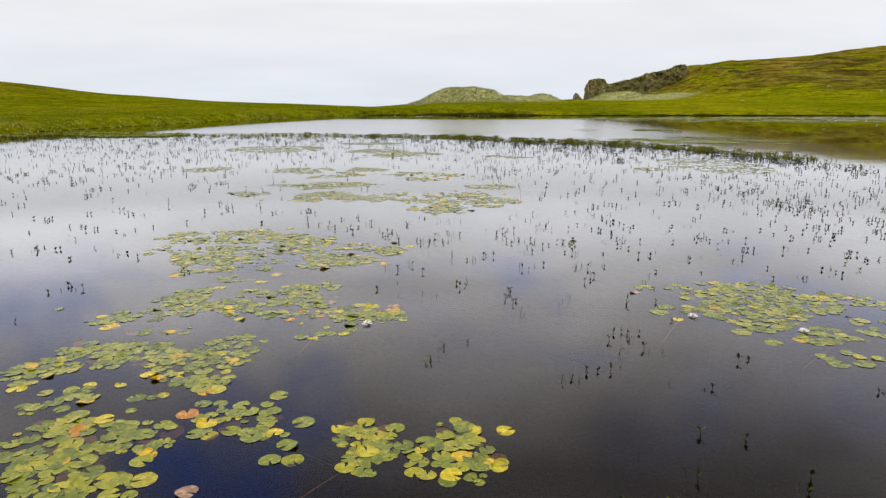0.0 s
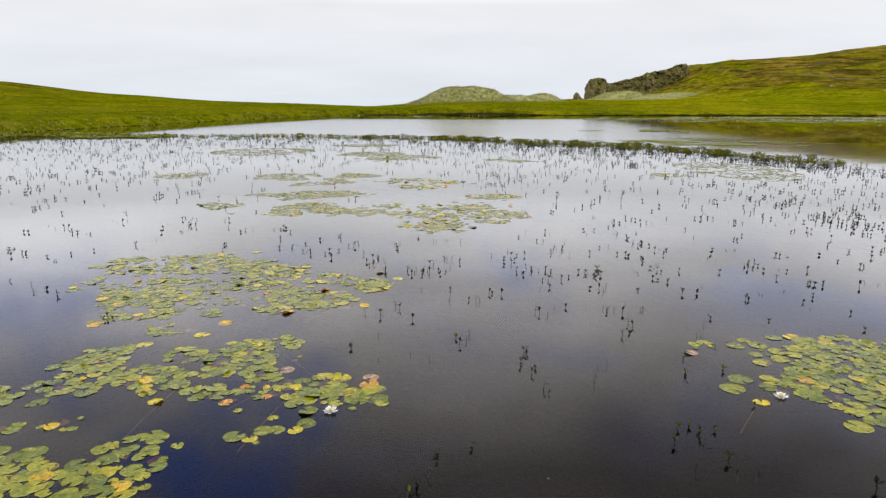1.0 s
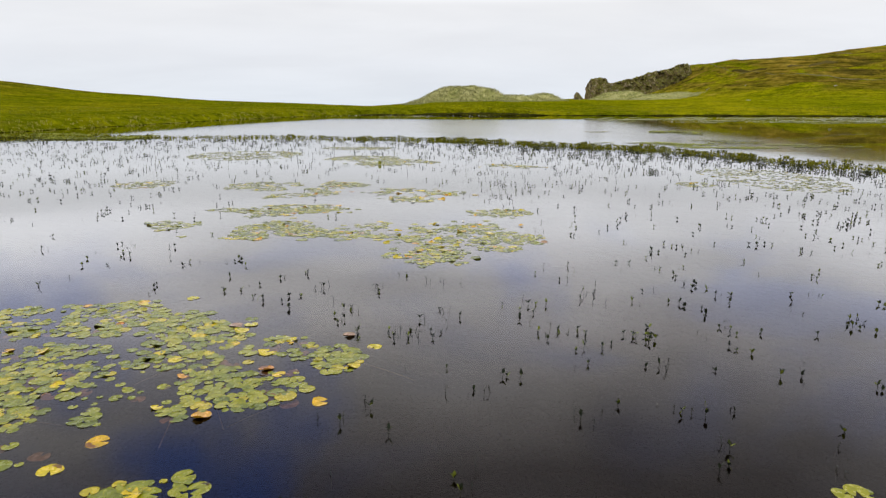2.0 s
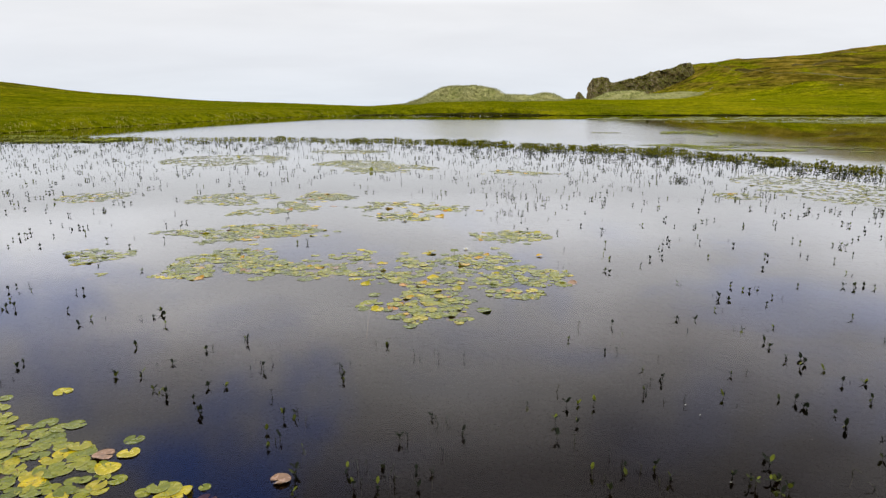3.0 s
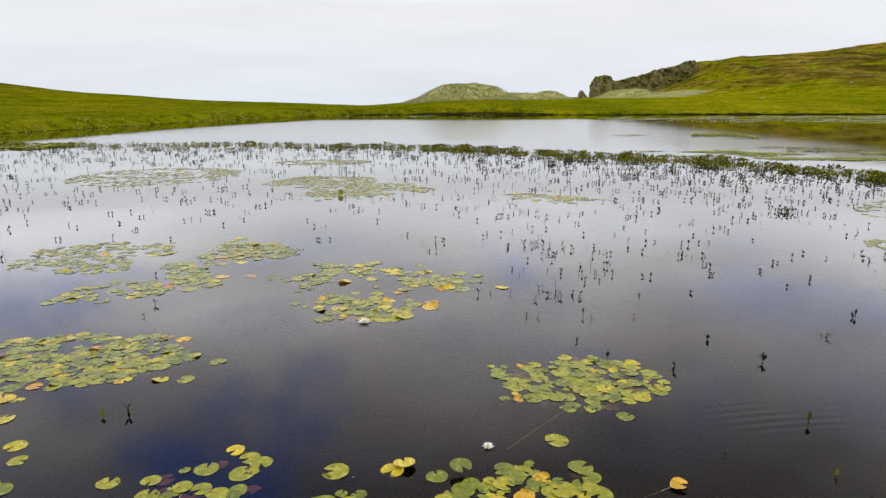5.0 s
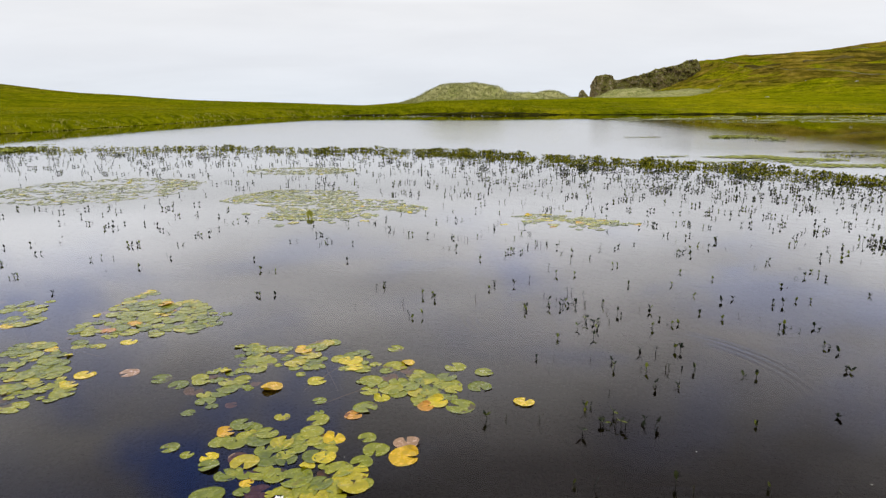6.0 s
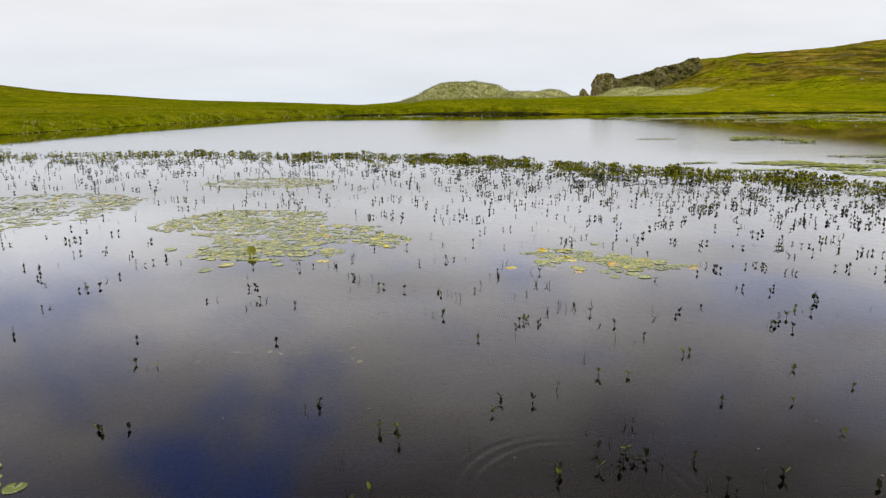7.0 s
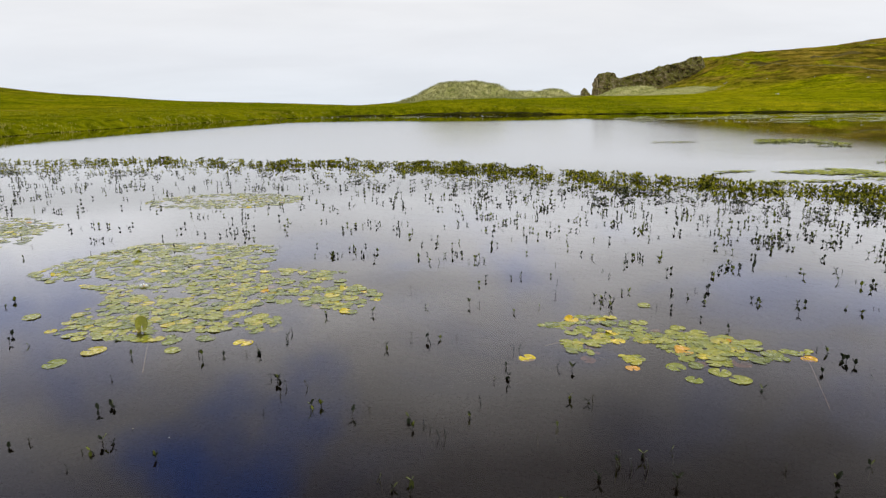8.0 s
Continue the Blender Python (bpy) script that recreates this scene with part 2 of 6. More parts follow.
def rock_material():
    m, n = material("lichened_rock")
    p = place(n)
    geo = n.add("ShaderNodeNewGeometry")
    up = n.add("ShaderNodeSeparateXYZ")
    n.join(geo.outputs["Normal"], up.inputs[0])
    chip = n.noise(p, 0.6, 6, 0.7)
    crack = n.noise(p, 0.35, 6, 0.7, (1.0, 1.0, 0.4), 0.6)
    colour = n.ramp(crack, (0.36, (0.030, 0.026, 0.018)), (0.43, (0.150, 0.118, 0.060)), (0.52, (0.34, 0.26, 0.13)), (0.64, (0.62, 0.54, 0.40)))
    colour = n.mix(1.0, colour, n.ramp(chip, (0.35, (0.55, 0.55, 0.55)), (0.65, (1.3, 1.3, 1.3))), "MULTIPLY")
    moss = n.maths("MULTIPLY", n.span(n.maths("ADD", up.outputs[2], n.maths("MULTIPLY", n.maths("SUBTRACT", chip, 0.5), 1.2)), 0.10, 0.40), 0.92)
    colour = n.mix(moss, colour, (0.15, 0.145, 0.028))
    finish(n, colour, 0.95, n.maths("ADD", crack, chip), 1.0, 1.0, 0.1)
    return m


def pad_material(name, stops, spots=(0.15, 0.09, 0.02), spot_amount=0.5):
    """A floating leaf: own colour for every leaf, veins and blotches."""
    m, n = material(name)
    info = n.add("ShaderNodeObjectInfo")
    island = n.add("ShaderNodeNewGeometry")
    one = n.maths("FRACT", n.maths("ADD", info.outputs["Random"], island.outputs["Random Per Island"]))
    colour = n.ramp(one, *stops)
    p = place(n)
    blotch = n.noise(p, 16.0, 3, 0.6)
    fine = n.noise(p, 70.0, 2, 0.5)
    colour = n.mix(1.0, colour, n.ramp(blotch, (0.3, (0.68, 0.72, 0.7)), (0.7, (1.22, 1.18, 1.15))), "MULTIPLY")
    colour = n.mix(n.maths("MULTIPLY", n.span(n.noise(p, 9.0, 4, 0.7), 0.60, 0.70), spot_amount), colour, spots)
    finish(n, colour, n.span(blotch, 0.3, 0.7, 0.19, 0.31), n.maths("ADD", blotch, n.maths("MULTIPLY", fine, 0.4)), 0.12, 0.004, 0.54)
    return m


def leaf_material(name, a, b, rough=0.5, through_light=0.25, mostly=0.0):
    m, n = material(name)
    info = n.add("ShaderNodeObjectInfo")
    island = n.add("ShaderNodeNewGeometry")
    one = n.maths("FRACT", n.maths("ADD", info.outputs["Random"], island.outputs["Random Per Island"]))
    colour = n.mix(n.span(one, mostly, 1.0), a, b)
    grain = n.noise(place(n), 40.0, 3, 0.6)
    colour = n.mix(1.0, colour, n.ramp(grain, (0.3, (0.7, 0.72, 0.7)), (0.7, (1.2, 1.2, 1.2))), "MULTIPLY")
    finish(n, colour, rough, grain, 0.3, 0.003, 0.2, through_light)
    return m


WATER = water_material("peaty_water")


def sea_material():
    """A flat calm sea far off, that mirrors the pale sky."""
    m, n = material("calm_sea")
    gloss = n.add("ShaderNodeBsdfGlossy")
    gloss.inputs["Roughness"].default_value = 0.0
    gloss.inputs[0].default_value = (0.99, 1.0, 1.0, 1)
    out = n.add("ShaderNodeOutputMaterial")
    n.join(gloss.outputs[0], out.inputs[0])
    return m


SEA = sea_material()
GRASS = ground_material()
MARRAM = dune_material()
ROCK = rock_material()
PAD_GREEN = pad_material("green_lily_pad", ((0.0, (0.112, 0.138, 0.006)), (0.3, (0.180, 0.204, 0.004)), (0.72, (0.260, 0.262, 0.005)), (0.9, (0.31, 0.295, 0.006)), (1.0, (0.42, 0.34, 0.006))))
PAD_YELLOW = pad_material("yellowing_lily_pad", ((0.0, (0.42, 0.37, 0.004)), (0.55, (0.60, 0.46, 0.004)), (0.85, (0.60, 0.34, 0.006)), (1.0, (0.50, 0.20, 0.025))), (0.22, 0.10, 0.04), 0.6)
PAD_BROWN = pad_material("sunken_brown_lily_pad", ((0.0, (0.32, 0.19, 0.10)), (0.5, (0.40, 0.24, 0.14)), (1.0, (0.26, 0.18, 0.11))), (0.08, 0.05, 0.03), 0.5)
STALK = leaf_material("lily_stalk", (0.22, 0.15, 0.10), (0.26, 0.22, 0.11), 0.5, 0.0)
PETAL = leaf_material("white_petal", (0.95, 0.95, 0.93), (0.97, 0.96, 0.94), 0.5, 0.2)
STAMEN = leaf_material("yellow_stamens", (0.75, 0.50, 0.04), (0.80, 0.58, 0.08), 0.6, 0.0)
BEAN_LEAF = leaf_material("bogbean_leaf", (0.010, 0.014, 0.003), (0.14, 0.16, 0.010), 0.7, 0.1, 0.52)
# greener leaf tone for bogbean in and near the belt
BED_LEAF = leaf_material("bed_bogbean_leaf", (0.040, 0.050, 0.002), (0.34, 0.33, 0.008), 0.9, 0.2, 0.12)
BEAN_STEM = leaf_material("bogbean_stem", (0.012, 0.011, 0.007), (0.035, 0.030, 0.012), 0.6, 0.0)
BLADE = leaf_material("grass_blade", (0.19, 0.22, 0.006), (0.34, 0.33, 0.016), 0.8, 0.45)
RUSH = leaf_material("dry_rush", (0.30, 0.30, 0.03), (0.55, 0.47, 0.13), 0.8, 0.45)
DUNE_BLADE = leaf_material("marram_blade", (0.20, 0.22, 0.06), (0.56, 0.53, 0.26), 0.7, 0.3)
WEED = leaf_material("pondweed", (0.15, 0.18, 0.008), (0.38, 0.40, 0.05), 0.7, 0.0)
SCRAP = leaf_material("drifting_scraps", (0.22, 0.20, 0.15), (0.36, 0.34, 0.28), 0.6, 0.0)
# the sky's glint on distant pads is put into this pale colour
FAR_PAD = leaf_material("glinting_far_lily_pad", (0.28, 0.30, 0.08), (0.50, 0.49, 0.27), 0.5, 0.0)
SPECK = leaf_material("pale_flower_speck", (0.70, 0.70, 0.62), (0.80, 0.80, 0.74), 0.6, 0.0)
PEAT = leaf_material("wet_peat", (0.085, 0.085, 0.012), (0.20, 0.18, 0.035), 0.9, 0.0)
TRACK = leaf_material("gravel_track", (0.17, 0.15, 0.05), (0.24, 0.21, 0.09), 0.9, 0.0)
HAG = leaf_material("peat_and_heather", (0.055, 0.046, 0.008), (0.16, 0.12, 0.020), 0.95, 0.0)
STONE = leaf_material("grey_stone", (0.30, 0.28, 0.23), (0.42, 0.40, 0.34), 0.9, 0.0)


# ---- building helpers ----
def smooth(v, a=0.0, b=1.0):
    v = np.clip((np.asarray(v, float) - a) / (b - a), 0, 1)
    return v * v * (3 - 2 * v)


def lattice(ix, iy, seed):
    h = np.sin(ix * 127.1 + iy * 311.7 + seed * 74.7) * 43758.5453
    return h - np.floor(h)


def rough(x, y, size, seed=0, octaves=3):
    """Value noise from -1 to 1 with waves of that many metres."""
    total, amp, norm = 0.0, 1.0, 0.0
    x, y = np.asarray(x, float) / size, np.asarray(y, float) / size
    for o in range(octaves):
        ix, iy = np.floor(x), np.floor(y)
        u, v = smooth(x - ix), smooth(y - iy)
        a = lattice(ix, iy, seed + o) * (1 - u) + lattice(ix + 1, iy, seed + o) * u
        b = lattice(ix, iy + 1, seed + o) * (1 - u) + lattice(ix + 1, iy + 1, seed + o) * u
        total = total + amp * (2 * (a * (1 - v) + b * v) - 1)
        norm += amp
        amp, x, y = amp * 0.5, x * 2.03 + 7.1, y * 2.03 + 3.7
    return total / norm


def mesh_of(name, verts, faces, mat, shaded=False):
    me = bpy.data.meshes.new(name)
    me.from_pydata([tuple(map(float, v)) for v in verts], [], faces)
    me.materials.append(mat)
    if shaded:
        me.polygons.foreach_set("use_smooth", [True] * len(me.polygons))
    me.update()
    return me


class Pile:
    """Vertices and faces gathered for one mesh."""

    def __init__(self):
        self.verts, self.faces = [], []

    def lump(self, verts, faces):
        k = len(self.verts)
        self.verts.extend(verts)
        self.faces.extend(tuple(i + k for i in f) for f in faces)

    def mesh(self, name, mat, shaded=False):
        return mesh_of(name, self.verts, self.faces, mat, shaded)


def sheet(name, xs, ys, height, mat, shaded=True):
    gx, gy = np.meshgrid(xs, ys)
    gz = height(gx, gy)
    w, h = len(xs), len(ys)
    i = np.arange(w * h).reshape(h, w)
    faces = np.stack([i[:-1, :-1], i[:-1, 1:], i[1:, 1:], i[1:, :-1]], -1).reshape(-1, 4)
    return mesh_of(name, np.stack([gx, gy, gz], -1).reshape(-1, 3), faces.tolist(), mat, shaded)


# ---- the ground: one sheet with the pond's basin in it ----
SHORE = np.array([(-46, -30), (-45, 20), (-40.5, 50), (-37, 72), (-34.5, 86), (-32, 98), (-29, 110), (-25, 121), (-19, 130), (-13, 134.5), (-6, 135), (3, 136), (14, 133.5), (36, 133.5), (60, 133), (89, 132), (120, 127), (138, 90), (130, 20), (90, -35), (20, -52), (-25, -48)], float)


def from_shore(x, y):
    """Metres from the shoreline: outside plus, in the pond minus."""
    x, y = np.asarray(x, float), np.asarray(y, float)
    best, inside = np.full(x.shape, 1e9), np.zeros(x.shape, bool)
    for (ax, ay), (bx, by) in zip(SHORE, np.roll(SHORE, -1, 0)):
        ex, ey = bx - ax, by - ay
        t = np.clip(((x - ax) * ex + (y - ay) * ey) / (ex * ex + ey * ey), 0, 1)
        best = np.minimum(best, np.hypot(x - ax - t * ex, y - ay - t * ey))
        cross = (ay > y) != (by > y)
        inside ^= cross & (x < ex * (y - ay) / (ey if ey else 1e-9) + ax)
    return np.where(inside, -best, best) + 0.9 * rough(x, y, 9, 3) + 0.25 * rough(x, y, 1.7, 5, 2)


def ground_z(x, y):
    d = from_shore(x, y)
    z = np.where(d < 0, -0.95 * smooth(-d, 0, 3.0), 0.32 * smooth(d, 0, 0.7) + 0.40 * smooth(d, 1, 14) + 0.65 * smooth(d, 0.2, 2.0) * (1 - smooth(d, 6, 45)) * (1 - 0.5 * smooth(x, 0, 30)))
    left = np.interp(x, (-320, -158, -118, -77, -57, -29, -10), (15, 8.9, 4.35, 1.85, 1.4, 0.10, 0.0))
    z = z + left * smooth(d, 2, 135)
    hill = np.interp(x, (30, 70, 100, 114, 128, 138, 152, 160, 181, 216, 233, 275, 420), (0, 0.6, 1.4, 2.2, 6.0, 10.5, 17.0, 23, 25, 27, 29.5, 33, 44))
    up = smooth(y, 190, 445) ** 1.25
    terrace = 1.2 * np.sin(up * 16 + 0.03 * x + 1.5 * rough(x, y, 60, 8)) * smooth(hill, 8, 25) * smooth(up, 0.1, 0.4) * (1 - smooth(up, 0.8, 1.0))
    z = z + hill * up + terrace + 1.9 * smooth(x, -28, 4) * smooth(y, 138, 205) + 0.45 * smooth(x, -7, -2) * (1 - smooth(x, 14, 20)) * smooth(d, 0.2, 1.2) * smooth(y, 110, 125)
    z = z + smooth(d, 3, 40) * (0.35 * rough(x, y, 22, 11) + smooth(hill * up, 4, 18) * (2.4 * rough(x, y * 1.4, 36, 12, 4) + 0.9 * rough(x, y * 1.3, 11, 15, 3))) + smooth(d, 0.3, 3) * 0.07 * rough(x, y, 2.2, 14, 2)
    z = z + smooth(hill * up, 1.5, 7) * (1 - smooth(y, 375, 425)) * (1.5 * rough(x * 0.55, y, 15, 17, 3) + 0.5 * rough(x * 0.5, y, 5, 19, 2))
    drop = np.where(x < 60, smooth(y, 232, 340), smooth(y, 440, 640))
    return z * (1 - drop) - 6.0 * drop


def steps(*spans):
    """Coordinates from span to span: (end, spacing)."""
    out = [spans[0][0]]
    for end, gap in spans[1:]:
        out += list(np.linspace(out[-1], end, max(2, int((end - out[-1]) / gap) + 1))[1:])
    return np.array(out)


ground = new("ground", sheet("ground", steps((-600, 0), (-180, 14), (-80, 3), (-50, 1.2), (-10, 0.7), (90, 1.2), (300, 4), (700, 14)), steps((-160, 0), (-60, 8), (40, 2.5), (76, 0.9), (116, 0.8), (142, 0.5), (230, 1.8), (460, 3.0), (720, 12)), ground_z, GRASS))
tagged(ground, "green grassy pasture and hill slopes round the pond", "ground", kind="structure")
water = new("water", mesh_of("water", [(-60, -70, 0), (150, -70, 0), (150, 150, 0), (-60, 150, 0)], [(0, 1, 2, 3)], WATER))
tagged(water, "dark still peaty pond water reflecting a cloudy sky", "water", kind="structure")
sea = new("sea", mesh_of("sea", [(-4500, -4500, -3.5), (4500, -4500, -3.5), (4500, 4500, -3.5), (-4500, 4500, -3.5)], [(0, 1, 2, 3)], SEA))
tagged(sea, "pale hazy sea beyond the low land", "sea", kind="structure")


# ---- dunes, crag and track behind the pond ----
def blades(pile, x, y, z, count, tall, spread, rng, wide=0.03, lean=0.5):
    """A tussock: narrow bent blades out of one spot."""
    for _ in range(count):
        a, h = rng.uniform(0, 2 * math.pi), tall * rng.uniform(0.6, 1.15)
        bx, by = x + rng.gauss(0, spread), y + rng.gauss(0, spread)
        dx, dy = math.cos(a) * h * lean * rng.random(), math.sin(a) * h * lean * rng.random()
        sx, sy = math.cos(a + 1.57) * wide, math.sin(a + 1.57) * wide
        pile.lump([(bx - sx, by - sy, z - 0.05), (bx + sx, by + sy, z - 0.05), (bx + dx * 0.4 + sx * 0.7, by + dy * 0.4 + sy * 0.7, z + h * 0.6), (bx + dx * 0.4 - sx * 0.7, by + dy * 0.4 - sy * 0.7, z + h * 0.6), (bx + dx, by + dy, z + h)], [(0, 1, 2, 3), (3, 2, 4)])


def dune(cx, cy, rx, ry, tall, top, label, tufts, seed):
    """A marram-grown dune: a flat-topped mound with ragged tussocks."""
    rng = random.Random(seed)

    def height(x, y):
        r = np.hypot((x - cx) / rx, (y - cy) / ry) + 0.10 * rough(x, y, 5, seed)
        lift = smooth(1 - r, 0, 1 - top)
        return ground_z(x, y) - 0.25 + (tall + 0.25) * lift + lift * (0.6 * rough(x, y, 6, seed + 2) + 0.25 * rough(x, y, 1.6, seed + 4, 2))

    thing = new("dune", sheet("dune", np.linspace(cx - rx * 1.25, cx + rx * 1.25, 80), np.linspace(cy - ry * 1.25, cy + ry * 1.25, 50), height, MARRAM))
    tagged(thing, label, "dune", "dunes behind the pond")
    pile = Pile()
    for _ in range(tufts):
        a, r = rng.uniform(0, 6.283), math.sqrt(rng.random()) * 1.02
        x, y = cx + rx * r * math.cos(a), cy + ry * r * math.sin(a)
        blades(pile, x, y, float(height(np.array(x), np.array(y))), 7, 0.55, 0.28, rng, 0.035, 0.9)
    grass = new("marram_grass", pile.mesh("marram_grass", DUNE_BLADE))
    grass.parent = thing
    tagged(grass, "pale grey-green marram tussocks", kind="stuff")
    return thing


dune(5.4, 196, 17.5, 13, 3.5, 0.22, "rounded sand dune covered in pale marram grass", 2600, 21)
dune(34.5, 236, 9.0, 9, 2.2, 0.2, "small pale marram-grown dune behind the pasture", 700, 22)
dune(93, 352, 20, 16, 3.8, 0.25, "low long dune of bleached marram below the crag", 1500, 23)
dune(110, 340, 22, 14, 2.2, 0.3, "pale bank of marram on the hill foot", 1200, 25)
dune(21, 206, 14, 9, 1.6, 0.2, "low shoulder of a marram-grown sand dune", 700, 24)


def crag(name, x0, x1, y0, tops, feet, deep, label, seed, cols, rows):
    """A broken rock face from foot to brow, running back into the hill behind it."""
    us = np.linspace(0, 1, cols)
    verts, faces = [], []
    for i, u in enumerate(us):
        x = x0 + (x1 - x0) * u
        top = float(np.interp(u, *tops)) + 0.8 * float(rough(x, 0.0, 5, seed)) + 0.4 * float(rough(x, 3.0, 1.6, seed + 1))
        foot = float(np.interp(u, *feet)) - 2.0
        for j in range(rows):
            v = j / (rows - 1)
            if v < 0.62:
                k = v / 0.62
                z, y = foot + (top - foot) * k, y0 + deep * 0.30 * k
            else:
                k = (v - 0.62) / 0.38
                z, y = top - (top - foot) * 1.0 * k ** 3, y0 + deep * (0.30 + 0.70 * k)
            cell = float(lattice(math.floor(x / 2.6 + 0.3 * math.sin(z)), math.floor(z / 2.2 + seed), seed)) * 2.6
            bulge = noise.noise(Vector((x * 0.20, y * 0.2 + seed, z * 0.12))) * 1.8 + cell + noise.noise(Vector((x * 1.2, y, z * 0.9))) * 0.7
            side = math.sin(math.pi * min(max(u, 0.0), 1.0)) ** (0.35 if cols > 100 else 0.15)
            verts.append((x + 0.6 * noise.noise(Vector((x, z, seed))), y + bulge * (1 if v < 0.9 else 0) + (1 - side) * deep * 0.45, z + 0.5 * noise.noise(Vector((x * 0.7, y * 0.7, z * 0.7 + 5)))))
    for i in range(cols - 1):
        for j in range(rows - 1):
            a = i * rows + j
            faces.append((a, a + rows, a + rows + 1, a + 1))
    thing = new(name, mesh_of(name, verts, faces, ROCK))
    return tagged(thing, label, "rock")


crag("rock_outcrop", 88.6, 101.5, 400, ((0, 0.03, 0.3, 0.72, 0.85, 1), (13.0, 15.6, 15.9, 15.5, 13.6, 12.4)), ((0, 1), (4.5, 5.0)), 15, "square block of brown lichened rock with a steep end", 31, 60, 36)
crag("rock_stack", 77.4, 81.8, 392, ((0, 0.2, 0.6, 1), (6.0, 7.4, 7.6, 5.0)), ((0, 1), (3.0, 3.0)), 6, "small dark rock stack beside the dune", 32, 20, 16)
crag("rock_ridge", 97.0, 153, 404, ((0, 0.04, 0.11, 0.20, 0.31, 0.50, 0.72, 0.86, 0.94, 1), (10.5, 12.6, 13.2, 14.2, 16.0, 19.2, 21.7, 24.4, 24.6, 22.5)), ((0, 0.25, 0.5, 0.75, 1), (2.5, 3.0, 7.0, 12.0, 17.5)), 22, "long dark craggy ridge with a mossy top", 33, 150, 40)


def boulder(x, y, size, seed):
    """A weathered grey stone half sunk in the turf."""
    bm = bmesh.new()
    bmesh.ops.create_icosphere(bm, subdivisions=2, radius=size)
    for w in bm.verts:
        w.co = Vector((w.co.x * 1.4, w.co.y, w.co.z * 0.7)) * (1 + 0.35 * noise.noise(w.co / size * 1.3 + Vector((seed, 0, 0))))
    me = bpy.data.meshes.new("boulder")
    bm.to_mesh(me)
    bm.free()
    me.materials.append(STONE)
    ob = tagged(new("boulder", me), "pale weathered boulder lying on the grassy hillside", "boulder", "boulders on the hillside")
    ob.location = (x, y, float(ground_z(np.array(x), np.array(y))) + size * 0.2)
    return ob


for k in range(22):
    boulder(112 + (k * 53.7) % 150, 250 + (k * 37.3) % 130, 0.18 + 0.08 * (k % 4), k)


def ribbon(name, course, wide, mat, label):
    """A worn track laid on the slope."""
    verts, faces = [], []
    for i in range(len(course) - 1):
        (ax, ay), (bx, by) = course[i], course[i + 1]
        for k in range(12):
            x, y = ax + (bx - ax) * k / 12, ay + (by - ay) * k / 12
            for s in (-1, 1):
                py = y + s * wide * (1 + 0.3 * float(rough(x, y, 6, 41)))
                verts.append((x, py, float(ground_z(np.array(x), np.array(py))) + 0.14))
    for i in range(len(verts) // 2 - 1):
        faces.append((2 * i, 2 * i + 2, 2 * i + 3, 2 * i + 1))
    return tagged(new(name, mesh_of(name, verts, faces, mat)), label, "track", kind="structure")


ribbon("track", ((161.5, 415.0), (159.2, 403.0), (157.6, 384.2), (159.1, 367.2), (158.5, 355.6), (159.7, 343.0)), 1.5, TRACK, "pale gravel track winding over the hillside")
ribbon("track", ((160.0, 337.2), (162.2, 333.5), (170.3, 329.2), (178.1, 324.7), (186.2, 321.1), (195.5, 317.5), (206.0, 312.0)), 0.5, TRACK, "stony track cut along the slope")


def scar(course, wide, label, seed):
    """A broken bank of bare peat and heather, a step in the slope."""
    verts, faces, cols = [], [], 40
    for i in range(cols):
        u = i / (cols - 1) * (len(course) - 1)
        k = min(int(u), len(course) - 2)
        x = course[k][0] + (course[k + 1][0] - course[k][0]) * (u - k)
        y = course[k][1] + (course[k + 1][1] - course[k][1]) * (u - k)
        girth = wide * math.sin(math.pi * i / (cols - 1)) ** 0.5 * (0.75 + 0.9 * float(rough(x, y, 5, seed)))
        for j, (back, up) in enumerate(((-0.6, -0.2), (-0.25, 0.35), (0.3, 0.8), (1.0, -0.2))):
            py = y + back * girth + 0.8 * float(rough(x, j * 9.0, 4, seed + 1))
            verts.append((x, py, float(ground_z(np.array(x), np.array(py))) + up * (1 + 0.5 * float(rough(x, j * 5.0, 3, seed + 2)))))
    for i in range(cols - 1):
        for j in range(3):
            a = 4 * i + j
            faces.append((a, a + 4, a + 5, a + 1))
    return tagged(new("peat_hag", mesh_of("peat_hag", verts, faces, HAG)), label, "bank", "peat banks on the hill")


scar(((178, 352), (188, 360), (200, 370), (213, 368)), 4.5, "dark eroded bank of peat and heather on the hill", 301)
scar(((158, 372), (163, 364), (169, 356)), 2.6, "small brown peat bank beside the track", 302)
scar(((226, 392), (233, 396), (240, 400)), 3.6, "brown heather bank near the hill top", 303)


# ---- rushes and grass along the banks ----
def fringe(name, count, near, far, tall, mat, label, keep, seed, wide=0.02):
    rng = random.Random(seed)
    pile = Pile()
    xs = np.array([rng.uniform(-75, 100) for _ in range(count)])
    ys = np.array([rng.uniform(45, 165) for _ in range(count)])
    ds, zs = from_shore(xs, ys), ground_z(xs, ys)
    for x, y, d, z in zip(xs, ys, ds, zs):
        if near < d < far and keep(x, y, d) > rng.random():
            blades(pile, x, y, z, 5, tall * rng.uniform(0.6, 1.2), 0.12, rng, wide, 0.7)
    return tagged(new(name, pile.mesh(name, mat)), label, "grass", kind="stuff")


fringe("bank_grass", 32000, 0.0, 9.0, 0.15, BLADE, "tufted green grass along the pond bank", lambda x, y, d: 0.9 - 0.08 * d, 51)
